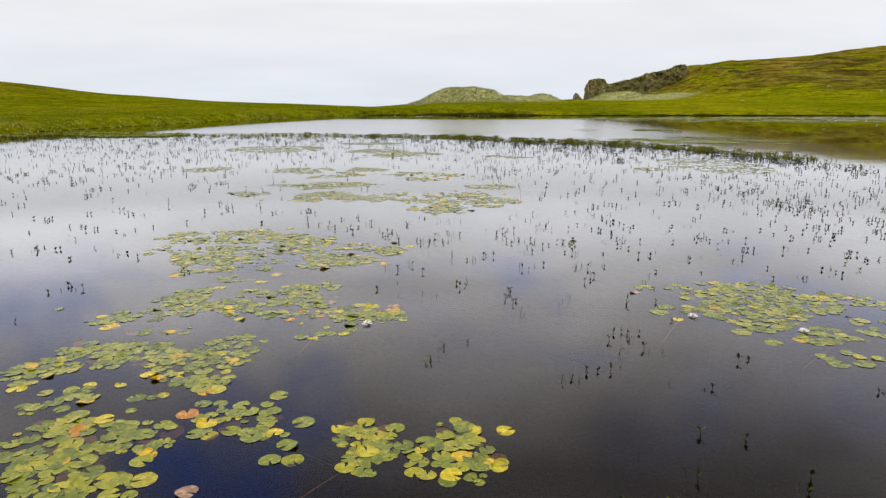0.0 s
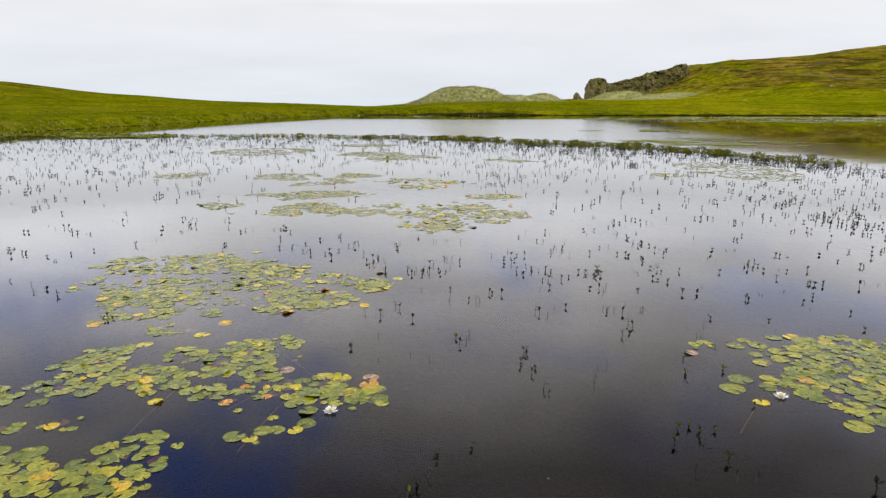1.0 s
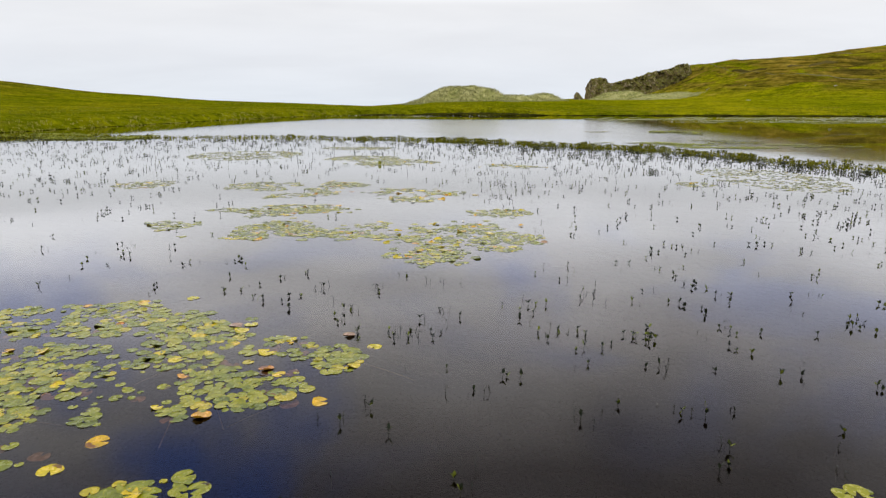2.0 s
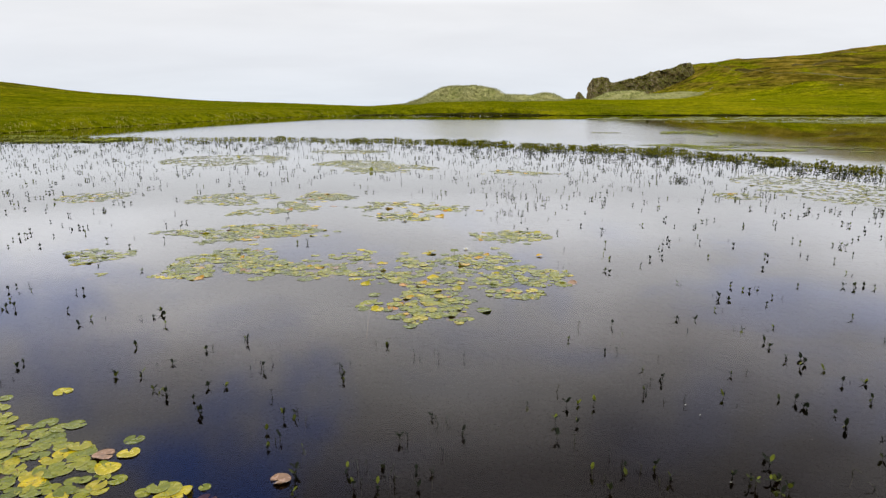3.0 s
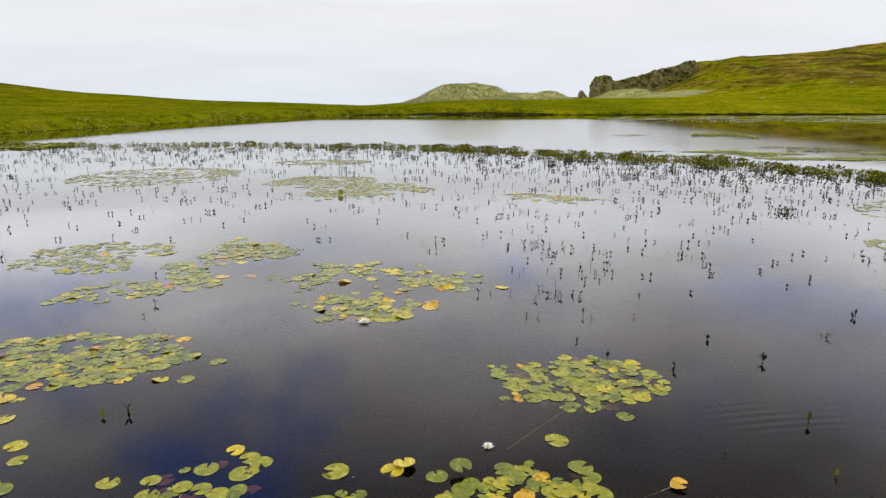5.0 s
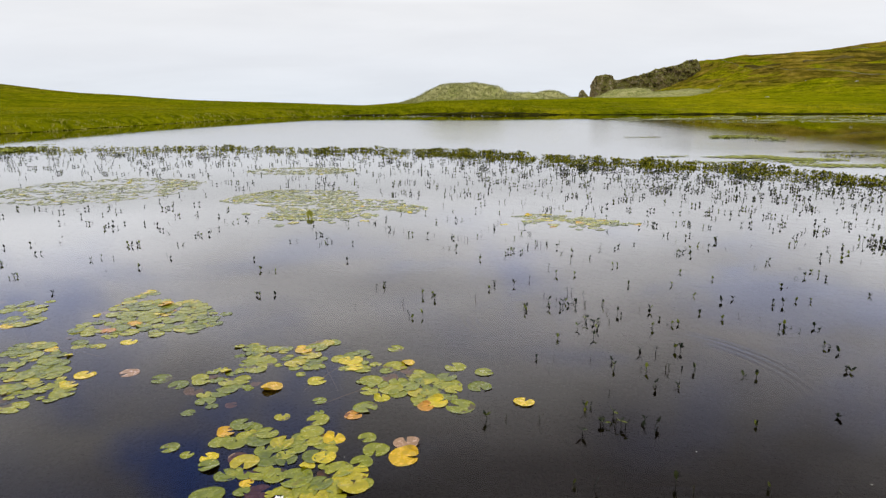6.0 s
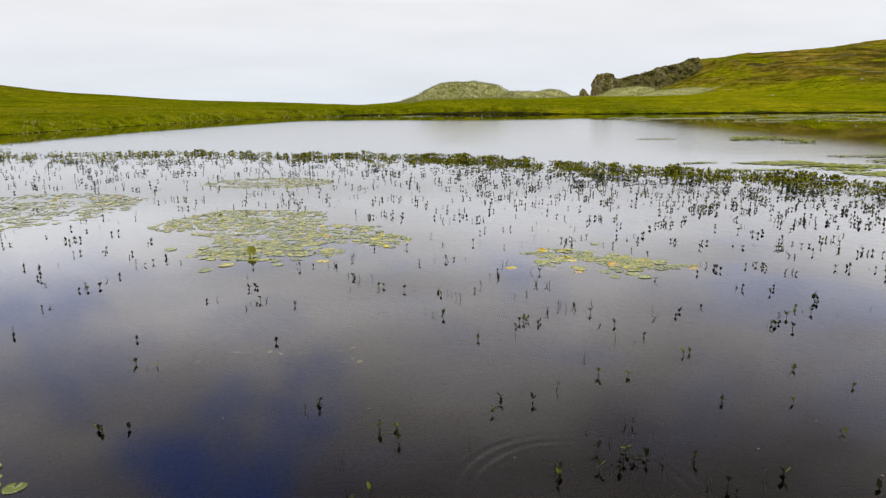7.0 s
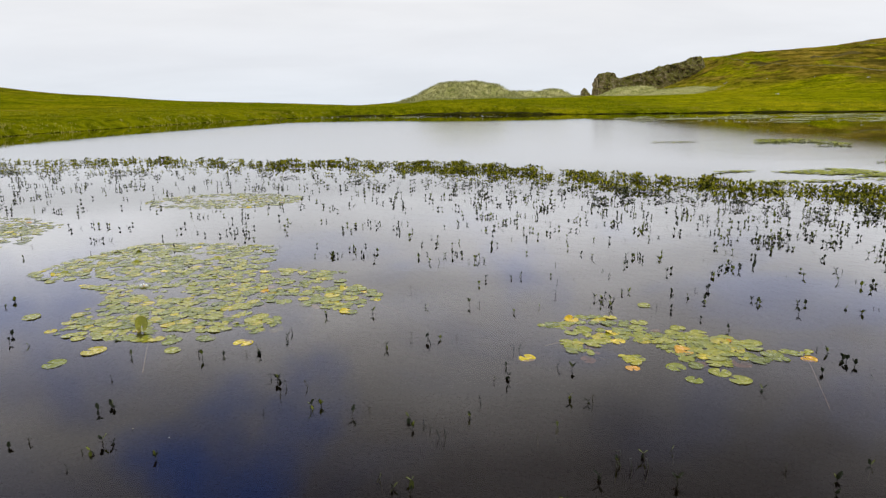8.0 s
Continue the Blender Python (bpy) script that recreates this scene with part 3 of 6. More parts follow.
fringe("bank_rushes", 130000, -1.0, 1.6, 0.22, RUSH, "bleached rushes along the pond edge", lambda x, y, d: (0.5 if x < -16 else 0.06) * (1 if float(rough(x, y, 7, 52)) > -0.15 else 0.15), 53, 0.022)


fringe("pasture_tussocks", 50000, 6.0, 70.0, 0.22, BLADE, "scattered pale tussocks over the pasture", lambda x, y, d: 0.16 if float(rough(x, y, 9, 55)) > 0.1 else 0.02, 56, 0.045)


# ---- water lilies ----
def pad_mesh(name, mat, seed, rim=18, curl=0.0):
    """A round floating leaf of radius one, dished a little, its rim lifted, with a notch to the stalk."""
    rng = random.Random(seed)
    notch = rng.uniform(0.14, 0.34)
    squash = rng.uniform(0.86, 1.0)
    wave, ph = rng.uniform(0.015, 0.05), rng.uniform(0, 6)
    top, inner = [(0.0, rng.uniform(-0.12, 0.02), 0.012)], []
    for i in range(rim):
        a = -math.pi / 2 + notch + (2 * math.pi - 2 * notch) * i / (rim - 1)
        r = 1.0 + wave * math.sin(3 * a + ph) + rng.uniform(-0.025, 0.025)
        if i in (0, rim - 1):
            r *= 0.93
        x, y = r * math.cos(a), r * math.sin(a) * squash
        lift = 0.014 * math.sin(2 * a + ph) + 0.012 * math.sin(5 * a + 2 * ph) + curl * max(0.0, math.cos(a - ph)) ** 3
        top.append((x * (1 - 0.25 * abs(lift)), y * (1 - 0.25 * abs(lift)), 0.022 + lift))
        inner.append((x * 0.8, y * 0.8, 0.35 * lift - 0.004 + (0.010 if i % 3 == 1 else 0.0)))
    low = [(x * 0.985, y * 0.985, z - 0.02) for x, y, z in top[1:]]
    verts = top + inner + low
    faces = [(0, rim + i, rim + i + 1) for i in range(1, rim)]
    faces += [(rim + i, i, i + 1, rim + i + 1) for i in range(1, rim)]
    faces += [(i, 2 * rim + i, 2 * rim + i + 1, i + 1) for i in range(1, rim)]
    return mesh_of(name, verts, faces, mat)


PADS_GREEN = [pad_mesh("lily_pad", PAD_GREEN, s) for s in range(7)] + [pad_mesh("lily_pad", PAD_GREEN, 7, 18, 0.22)]
PADS_YELLOW = [pad_mesh("lily_pad", PAD_YELLOW, 10 + s) for s in range(3)] + [pad_mesh("lily_pad", PAD_YELLOW, 14, 18, 0.4), pad_mesh("lily_pad", PAD_YELLOW, 15, 18, 0.25)]
PADS_BROWN = [pad_mesh("lily_pad", PAD_BROWN, 20 + s, 18, 0.15 * s) for s in range(3)]
PATCHES = []
LEAVES = {}


def stalk_mesh(length, seed):
    """A thin bent stalk that runs down from a leaf into the dark."""
    rng = random.Random(seed)
    a = rng.uniform(0, 6.28)
    verts, faces = [], []
    for i in range(6):
        k = i / 5
        c = (math.cos(a) * length * k ** 1.3, math.sin(a) * length * k ** 1.3, -0.012 - 0.30 * k ** 1.5)
        for q in range(3):
            verts.append((c[0] + 0.006 * math.cos(q * 2.1), c[1] + 0.006 * math.sin(q * 2.1), c[2] + 0.006 * (q == 1)))
    for i in range(5):
        for q in range(3):
            faces.append((3 * i + q, 3 * i + (q + 1) % 3, 3 * i + 3 + (q + 1) % 3, 3 * i + 3 + q))
    return mesh_of("stalk", verts, faces, STALK)


STALKS = [stalk_mesh(0.25 + 0.1 * s, 60 + s) for s in range(5)]


def inside(x, y, outline):
    """Whether a spot lies within an outline of corners."""
    hit, j = False, len(outline) - 1
    for i, (ax, ay) in enumerate(outline):
        bx, by = outline[j]
        if (ay > y) != (by > y) and x < (bx - ax) * (y - ay) / (by - ay) + ax:
            hit = not hit
        j = i
    return hit


def oval(cx, cy, rx, ry):
    return tuple((cx + rx * math.cos(a * 0.524), cy + ry * math.sin(a * 0.524)) for a in range(12))


def lily_patch(outline, cover, size=0.08, yellow=0.05, loose=(), label="patch of floating green water lily pads with a few yellow leaves"):
    """Leaves strewn within an outline, and single loose leaves round it: (x, y, radius, colour)."""
    xs, ys = [p[0] for p in outline], [p[1] for p in outline]
    cx, cy = sum(xs) / len(xs), sum(ys) / len(ys)
    seed = int(abs(cx * 731 + cy * 97) * 10) % 100000
    rng = random.Random(seed)
    PATCHES.append((min(xs), max(xs), min(ys), max(ys), outline))
    thing = tagged(new("water_lily"), label, "water lily", "water lily patches on the pond")
    thing.location = (cx, cy, 0)
    area = 0.5 * abs(sum(xs[i - 1] * ys[i] - xs[i] * ys[i - 1] for i in range(len(xs))))
    wanted = max(1, int(area * cover / (math.pi * (size * 0.86) ** 2) * 1.55))
    done, tries = [], 0

    def clear(x, y, s, share):
        key = (int(x // 0.3), int(y // 0.3))
        near = [q for i in (-1, 0, 1) for j in (-1, 0, 1) for q in LEAVES.get((key[0] + i, key[1] + j), ())]
        if any(math.hypot(x - q[0], y - q[1]) < share * (s + q[2]) for q in near):
            return False
        LEAVES.setdefault(key, []).append((x, y, s))
        return True

    for x, y, s, colour in loose:
        clear(x, y, s, 0.0)
        done.append((x, y, s, colour))
    wanted += len(loose)
    while len(done) < wanted and tries < wanted * 24:
        tries += 1
        x, y = rng.uniform(min(xs), max(xs)), rng.uniform(min(ys), max(ys))
        if not inside(x, y, outline) or (cover < 0.7 and float(rough(x, y, 0.75, 71, 2)) < -0.3 and rng.random() < 0.8):
            continue
        s = size * rng.choice((0.45, 0.6, 0.75, 0.9, 1.0, 1.0, 1.1, 1.25)) * rng.uniform(0.92, 1.08)
        if clear(x, y, s, 0.43):
            pick = rng.random()
            done.append((x, y, s, "yellow" if pick < yellow else "brown" if pick > 0.93 else "green"))
    extra = Pile()
    for k, (x, y, s, colour) in enumerate(done):
        kind = {"green": PADS_GREEN, "yellow": PADS_YELLOW, "brown": PADS_BROWN}[colour]
        me = rng.choice(kind) if colour != "green" else kind[7 if rng.random() < (0.07 if cy < 24 else 0.02) else rng.randrange(7)]
        z = -0.03 * rng.random() - 0.008 if colour == "brown" and (k >= len(loose) or k % 2) else 0.001 + 0.0007 * (k % 6)
        m = pose(x - cx, y - cy, z, rng.gauss(0, 0.9), rng.gauss(0, 0.9), rng.uniform(0, 360)) @ Matrix.Diagonal((s, s, s, 1))
        if k < (230 if cy < 33 else 90):
            leaf = new("lily_pad", me)
            leaf.parent, leaf.matrix_basis = thing, m
            if k % 60 == 9:
                st = new("stalk", STALKS[k % 5])
                st.parent, st.matrix_basis = thing, pose(x - cx, y - cy, 0, 0, 0, rng.uniform(0, 360))
        else:
            extra.lump([tuple(m @ w.co) for w in me.vertices], [tuple(f.vertices) for f in me.polygons])
    if extra.verts:
        rest = tagged(new("leaf_raft", extra.mesh("leaf_raft", PAD_GREEN)), kind="stuff")
        rest.parent = thing
    return thing


# beside the start
lily_patch(((-3.91, 5.16), (-3.82, 5.57), (-3.4, 5.59), (-3.02, 5.52), (-2.53, 5.55), (-2.3, 5.02), (-2.45, 4.9), (-2.82, 4.97), (-2.81, 4.67), (-2.84, 4.55), (-3.24, 4.63), (-3.5, 4.55)), 0.80, 0.083, loose=((-3.49, 5.63, 0.105, "green"), (-3.02, 5.72, 0.055, "green"), (-2.45, 5.65, 0.105, "yellow"), (-2.98, 4.45, 0.08, "yellow"), (-2.51, 4.82, 0.095, "green"),))
lily_patch(((-3.58, 4.67), (-3.2, 4.71), (-2.94, 4.84), (-2.7, 4.63), (-2.6, 4.67), (-2.37, 4.46), (-2.32, 4.31), (-3.35, 4.31)), 0.75, 0.083, loose=((-1.97, 4.39, 0.09, "brown"), (-3.19, 4.81, 0.085, "yellow"), (-2.37, 4.55, 0.11, "green"),))
lily_patch(((-4.24, 5.8), (-4.11, 5.95), (-3.75, 5.86), (-3.64, 5.65), (-4.01, 5.63)), 0.70, 0.083)
lily_patch(((-4.12, 6.11), (-3.91, 6.25), (-3.64, 6.18), (-3.49, 5.86), (-3.67, 5.83), (-3.97, 6.01)), 0.60, 0.083, loose=((-3.73, 6.29, 0.075, "yellow"),))
lily_patch(((-2.33, 5.52), (-2.38, 5.87), (-2.22, 5.9), (-2.08, 5.63), (-1.97, 5.9), (-1.86, 5.81), (-1.71, 5.87), (-1.49, 5.52), (-1.37, 5.26), (-1.58, 5.18), (-1.95, 5.24), (-2.21, 5.21)), 0.85, 0.083, loose=((-2.2, 5.46, 0.095, "yellow"), (-1.67, 6.05, 0.1, "green"), (-1.31, 5.49, 0.11, "green"), (-1.36, 5.08, 0.105, "green"), (-1.45, 4.84, 0.095, "green"),))
lily_patch(((-0.98, 5.63), (-0.79, 5.63), (-0.61, 5.52), (-0.42, 5.42), (-0.29, 5.21), (-0.29, 4.98), (-0.45, 4.84), (-0.65, 4.56), (-0.81, 4.55), (-0.85, 4.97), (-0.94, 5.26)), 0.75, 0.083, loose=((-1.26, 4.84, 0.095, "green"), (-0.87, 5.47, 0.08, "brown"), (-0.96, 5.36, 0.075, "yellow"),))
lily_patch(((-0.24, 4.98), (-0.18, 5.34), (-0, 5.53), (0.1, 5.64), (0.21, 5.53), (0.35, 5.32), (0.39, 5.07), (0.53, 4.8), (0.52, 4.68), (0.42, 4.52), (0.06, 4.52), (-0.21, 4.64), (-0.34, 4.68)), 0.75, 0.083, loose=((0.56, 5.34, 0.09, "yellow"), (0.14, 4.91, 0.085, "yellow"), (0.45, 4.75, 0.085, "yellow"),))
lily_patch(((-4.45, 6.92), (-4.64, 7.36), (-4.54, 7.54), (-4.07, 7.45), (-3.83, 7.55), (-3.41, 7.55), (-3.16, 7.27), (-3.05, 6.69), (-3.67, 6.92), (-3.72, 6.76), (-4.08, 6.61), (-4.27, 6.61)), 0.85, 0.083)
lily_patch(((-4.89, 6.6), (-4.71, 6.92), (-4.46, 7.05), (-4.16, 6.53), (-4.33, 6.32), (-4.69, 6.32)), 0.75, 0.083, loose=((-4.43, 6.18, 0.1, "yellow"),))
lily_patch(((-3.24, 6.53), (-3.15, 6.92), (-3.04, 7.13), (-2.85, 7.55), (-2.66, 7.85), (-2.35, 7.65), (-2.22, 7.55), (-2.29, 7.1), (-2.16, 6.85), (-2.33, 6.77), (-2.27, 6.32), (-2.38, 6.03), (-2.58, 6.18), (-2.72, 6.32), (-2.93, 6.25), (-3.17, 6.39)), 0.75, 0.083, loose=((-3.1, 5.99, 0.095, "green"), (-2.94, 6, 0.06, "green"), (-2.85, 6.05, 0.06, "green"), (-3.4, 6.28, 0.06, "yellow"),))
lily_patch(((-4.16, 7.84), (-3.88, 7.89), (-3.7, 8.24), (-3.33, 8.06), (-3.32, 7.85), (-3.81, 7.64)), 0.40, 0.083)
lily_patch(((-4.87, 8.28), (-4.66, 8.63), (-4.54, 8.89), (-4.2, 9.44), (-4.15, 9.74), (-3.74, 9.84), (-3.4, 8.89), (-3.58, 8.52), (-4.08, 8.23), (-4.5, 8.17), (-4.8, 8.16)), 0.65, 0.083, loose=((-4.43, 8.08, 0.135, "yellow"),))
lily_patch(((-5.69, 8.89), (-5.46, 9.07), (-5.24, 8.89), (-5.5, 8.71)), 0.25, 0.083)
lily_patch(((4.26, 10.09), (5.07, 10.26), (5.55, 9.93), (5.49, 9.47), (6.19, 9.78), (6.58, 9.19), (6.31, 8.8), (5.84, 8.92), (5.38, 8.54), (5.13, 8.67), (4.74, 8.09), (4.11, 7.87), (3.86, 8.31), (3.65, 8.54), (3.9, 9.19)), 0.75, 0.083, loose=((3.85, 7.91, 0.125, "green"), (4.08, 7.53, 0.11, "green"),))
lily_patch(((4.49, 7.77), (5.02, 8.2), (5.2, 7.87), (5.37, 7.67), (4.94, 7.44), (4.56, 7.38), (4.46, 7.57)), 0.65, 0.083, loose=((4.46, 7.08, 0.105, "green"), (4.49, 6.87, 0.125, "green"), (4.8, 7.2, 0.095, "green"), (4.78, 6.87, 0.115, "green"), (4.86, 7.08, 0.075, "green"), (5.05, 7.03, 0.08, "green"),))
lily_patch(((5.61, 8.55), (5.99, 8.31), (5.57, 7.67), (5.42, 7.88)), 0.50, 0.083)
lily_patch(((-6.28, 13.7), (-6.03, 14.35), (-4.9, 14.53), (-4.3, 14.72), (-3.77, 14.3), (-3.3, 13.72), (-3.28, 13.14), (-3.94, 13.14), (-4.84, 13.27), (-5.35, 12.99)), 0.60, 0.083, loose=((-2.47, 13.91, 0.085, "green"),))
lily_patch(((-6, 12.49), (-5.84, 12.86), (-5.6, 12.99), (-5.53, 12.49), (-5.77, 12.15)), 0.50, 0.083)
lily_patch(((-3.83, 13.28), (-3.34, 13.57), (-2.62, 12.88), (-2.25, 13.02), (-1.97, 12.52), (-2.3, 12.28), (-2.67, 12.51), (-3.22, 12.75)), 0.50, 0.083)
lily_patch(((-2.73, 11.37), (-2.34, 11.65), (-2.09, 12.06), (-1.84, 12.29), (-1.44, 12.18), (-1.18, 11.66), (-1.45, 11.43), (-1.96, 11.28), (-2.35, 11.02), (-2.65, 11.24)), 0.75, 0.083, loose=((-1.09, 11.47, 0.095, "yellow"),))
lily_patch(((-2.22, 12.89), (-1.81, 13.29), (-1.45, 13.16), (-1.35, 12.52), (-1.66, 12.52)), 0.50, 0.083)
lily_patch(((-1.33, 12.4), (-1.37, 12.89), (-1.1, 13.02), (-0.78, 12.72), (-0.84, 12.18), (-1.15, 12.18)), 0.85, 0.083, loose=((-0.71, 12.92, 0.09, "yellow"),))
lily_patch(((-5.02, 11.45), (-4.98, 11.84), (-4.65, 12.15), (-4.35, 12.62), (-3.96, 12.27), (-3.93, 11.74), (-3.48, 11.85), (-3.46, 11.64), (-3.93, 11.45), (-3.86, 10.93), (-4.48, 10.8)), 0.65, 0.083)
lily_patch(((-4.2, 10.85), (-4.08, 11.1), (-3.88, 11.36), (-3.63, 11.27), (-3.6, 10.93), (-3.98, 10.69)), 0.70, 0.083)
lily_patch(((-4.76, 10.69), (-4.69, 10.93), (-4.48, 10.69), (-4.57, 10.54)), 0.80, 0.083)
lily_patch(((-3.87, 10.55), (-3.86, 10.7), (-3.57, 10.62), (-3.42, 10.27), (-3.59, 10.2)), 0.90, 0.083, loose=((-3.6, 9.92, 0.1, "yellow"),))
lily_patch(((-3.44, 10.48), (-3.27, 10.62), (-3.16, 10.34), (-3.31, 10.27)), 0.50, 0.083, loose=((-3.02, 10.26, 0.1, "yellow"),))
lily_patch(((-3.42, 11.1), (-3.14, 11.37), (-2.96, 11.02), (-3.09, 10.94)), 0.60, 0.083, loose=((-2.87, 10.7, 0.105, "yellow"),))
lily_patch(((-4.09, 9.65), (-3.85, 9.65), (-3.69, 9.44), (-3.63, 9.19), (-3.75, 9.14)), 0.85, 0.083, loose=((-3.76, 9.85, 0.095, "green"), (-3.56, 9.3, 0.09, "brown"),))
lily_patch(((-3.65, 9), (-3.46, 9), (-3.33, 8.79), (-3.48, 8.74)), 0.70, 0.083)
lily_patch(((-3.39, 8.91), (-3.43, 9.09), (-3.22, 9.34), (-3.02, 9.29), (-2.89, 9.14), (-2.85, 9), (-2.89, 8.83), (-2.85, 8.67), (-2.96, 8.55), (-3.15, 8.55)), 0.80, 0.083, loose=((-3.04, 8.73, 0.07, "yellow"), (-2.8, 8.39, 0.075, "yellow"),))
lily_patch(((-2.9, 9.54), (-2.85, 9.73), (-2.68, 9.71), (-2.58, 9.55), (-2.74, 9.49)), 0.95, 0.083, loose=((-3.12, 9.78, 0.065, "yellow"),))
lily_patch(((-2.62, 9.83), (-2.44, 10.07), (-2.18, 10.14), (-1.87, 10.08), (-2.04, 9.89), (-1.97, 9.6), (-1.88, 9.39), (-1.99, 9.29), (-2.07, 9.1), (-2.32, 9.01), (-2.6, 9.1), (-2.54, 9.39), (-2.58, 9.6)), 0.80, 0.083, loose=((-1.74, 10.02, 0.09, "green"),))
lily_patch(((-1.84, 9.44), (-1.73, 9.61), (-1.62, 9.66), (-1.61, 9.45)), 0.80, 0.083)
lily_patch(((-1.94, 9.01), (-1.78, 9.1), (-1.56, 9.01), (-1.37, 9.01), (-1.18, 9.01), (-1.23, 8.84), (-1.65, 8.84), (-1.91, 8.92)), 0.75, 0.083, loose=((-1.68, 9.17, 0.09, "brown"),))
lily_patch(((-2.67, 8.67), (-2.39, 8.75), (-2.09, 8.67), (-2.02, 8.5), (-2.33, 8.44), (-2.63, 8.55)), 0.75, 0.083, loose=((-2.1, 8.38, 0.075, "yellow"),))
lily_patch(((-2.05, 8.59), (-2.04, 8.79), (-1.94, 8.88), (-1.72, 8.79), (-1.75, 8.59), (-1.99, 8.55)), 0.85, 0.083)
lily_patch(((-1.57, 8.59), (-1.59, 8.79), (-1.39, 8.75), (-1.37, 9.01), (-1.11, 8.92), (-0.95, 8.84), (-0.82, 8.6), (-0.58, 8.52), (-0.5, 8.36), (-1.49, 8.36)), 0.80, 0.083, loose=((-1.04, 8.96, 0.1, "yellow"), (-0.73, 8.8, 0.105, "yellow"), (-0.73, 8.97, 0.09, "brown"), (-0.71, 8.66, 0.095, "green"),))
lily_patch(((3.02, 9.95), (3.17, 10.04), (3.43, 9.98), (3.3, 9.84), (3.02, 9.83)), 1.00, 0.083, loose=((2.98, 9.68, 0.09, "brown"),))
lily_patch(((3.54, 10.08), (3.83, 10.11), (3.99, 9.98), (3.9, 9.84), (3.52, 9.84)), 0.80, 0.083, loose=((4.21, 10.19, 0.105, "green"), (4.45, 10.21, 0.115, "yellow"),))
lily_patch(((3.63, 9.69), (3.94, 9.8), (4.13, 9.8), (3.94, 9.63), (3.68, 9.54)), 0.80, 0.083, loose=((3.69, 9.39, 0.115, "green"), (3.94, 9.5, 0.115, "green"),))
lily_patch(((3.54, 9.03), (3.91, 9.12), (3.57, 8.62), (3.35, 8.61), (3.46, 8.86)), 0.85, 0.083, loose=((3.23, 8.94, 0.13, "green"), (3.05, 8.71, 0.13, "green"), (3.2, 8.4, 0.08, "yellow"),))
lily_patch(((-3.36, 14.04), (-3.4, 14.24), (-3.26, 14.29), (-3.04, 14.14), (-3.13, 13.99), (-3.07, 13.8), (-3.21, 13.8)), 0.95, 0.090, loose=((-3.38, 13.87, 0.085, "green"), (-4.09, 14.69, 0.07, "green"), (-3.66, 14.01, 0.06, "green"),))
lily_patch(((-3.37, 13.54), (-3.26, 13.58), (-3.14, 13.46), (-3.24, 13.34)), 0.90, 0.090, loose=((-3.31, 13.69, 0.06, "green"),))
lily_patch(((-3.15, 13.58), (-3.07, 13.61), (-2.94, 13.54), (-2.96, 13.38)), 0.80, 0.090, loose=((-2.86, 13.37, 0.07, "green"), (-2.94, 13.26, 0.095, "yellow"), (-2.86, 13.18, 0.11, "green"),))
lily_patch(((-2.99, 13.58), (-2.96, 13.7), (-2.7, 13.64), (-2.72, 13.5), (-2.9, 13.5)), 0.95, 0.090, loose=((-2.65, 13.09, 0.085, "yellow"), (-1.89, 13.09, 0.06, "yellow"),))
# midway
lily_patch(((-1.03, 17.35), (-1.01, 17.59), (-0.86, 17.85), (-0.54, 17.94), (-0.3, 18.42), (0.06, 18.48), (0.41, 18.48), (0.47, 18.12), (0.66, 17.85), (0.52, 17.59), (0.53, 17.13), (0.49, 16.92), (0.34, 16.85), (0.2, 17.06), (-0.1, 17.13), (-0.12, 16.85), (-0.25, 16.69), (-0.35, 16.78), (-0.27, 16.99), (-0.57, 17.06), (-0.41, 17.28), (-0.74, 17.43)), 0.72, 0.078, loose=((0.73, 17.39, 0.12, "green"), (-0.86, 18.12, 0.1, "green"), (-0.51, 17.1, 0.09, "green"), (-1.06, 18.69, 0.08, "yellow"), (-0.26, 16.75, 0.09, "green"),))
lily_patch(((0.76, 18.32), (1.28, 18.52), (1.74, 18.32), (1.61, 17.98), (1.33, 17.91), (0.74, 18.09)), 0.75, 0.078)
lily_patch(((-0.75, 20.36), (-0.63, 20.55), (-0.34, 20.49), (-0.27, 20.23), (-0.43, 20), (-0.67, 20.17)), 0.65, 0.080, loose=((-0.58, 20.76, 0.11, "green"), (-0.15, 20.77, 0.095, "yellow"),))
lily_patch(((-0.49, 19.84), (-0.32, 20.23), (-0.05, 20.23), (0.17, 20.36), (0.28, 20.69), (0.45, 20.62), (0.76, 20.9), (0.9, 21.05), (0.91, 20.83), (1.09, 20.62), (1.36, 20.9), (1.41, 20.48), (1.42, 20.23), (1.66, 20.35), (1.37, 20), (1.06, 20), (0.8, 20), (0.63, 19.83), (0.27, 19.84), (0.12, 20.06), (-0.03, 19.73), (-0.23, 19.68)), 0.75, 0.080, loose=((1.17, 21.21, 0.105, "green"), (1.29, 20.81, 0.1, "green"), (0.19, 20.69, 0.085, "green"), (0.53, 19.94, 0.12, "yellow"),))
lily_patch(((0.97, 19.73), (1.2, 19.78), (1.48, 19.78), (1.71, 19.89), (1.75, 19.73), (1.66, 19.48), (1.99, 19.63), (2.25, 19.48), (2.22, 19.21), (2.1, 19.01), (1.87, 18.97), (1.77, 19.21), (1.45, 19.21), (1.19, 19.3), (1.02, 19.39)), 0.88, 0.080, loose=((2.25, 19.22, 0.07, "yellow"), (2.22, 19.03, 0.09, "brown"),))
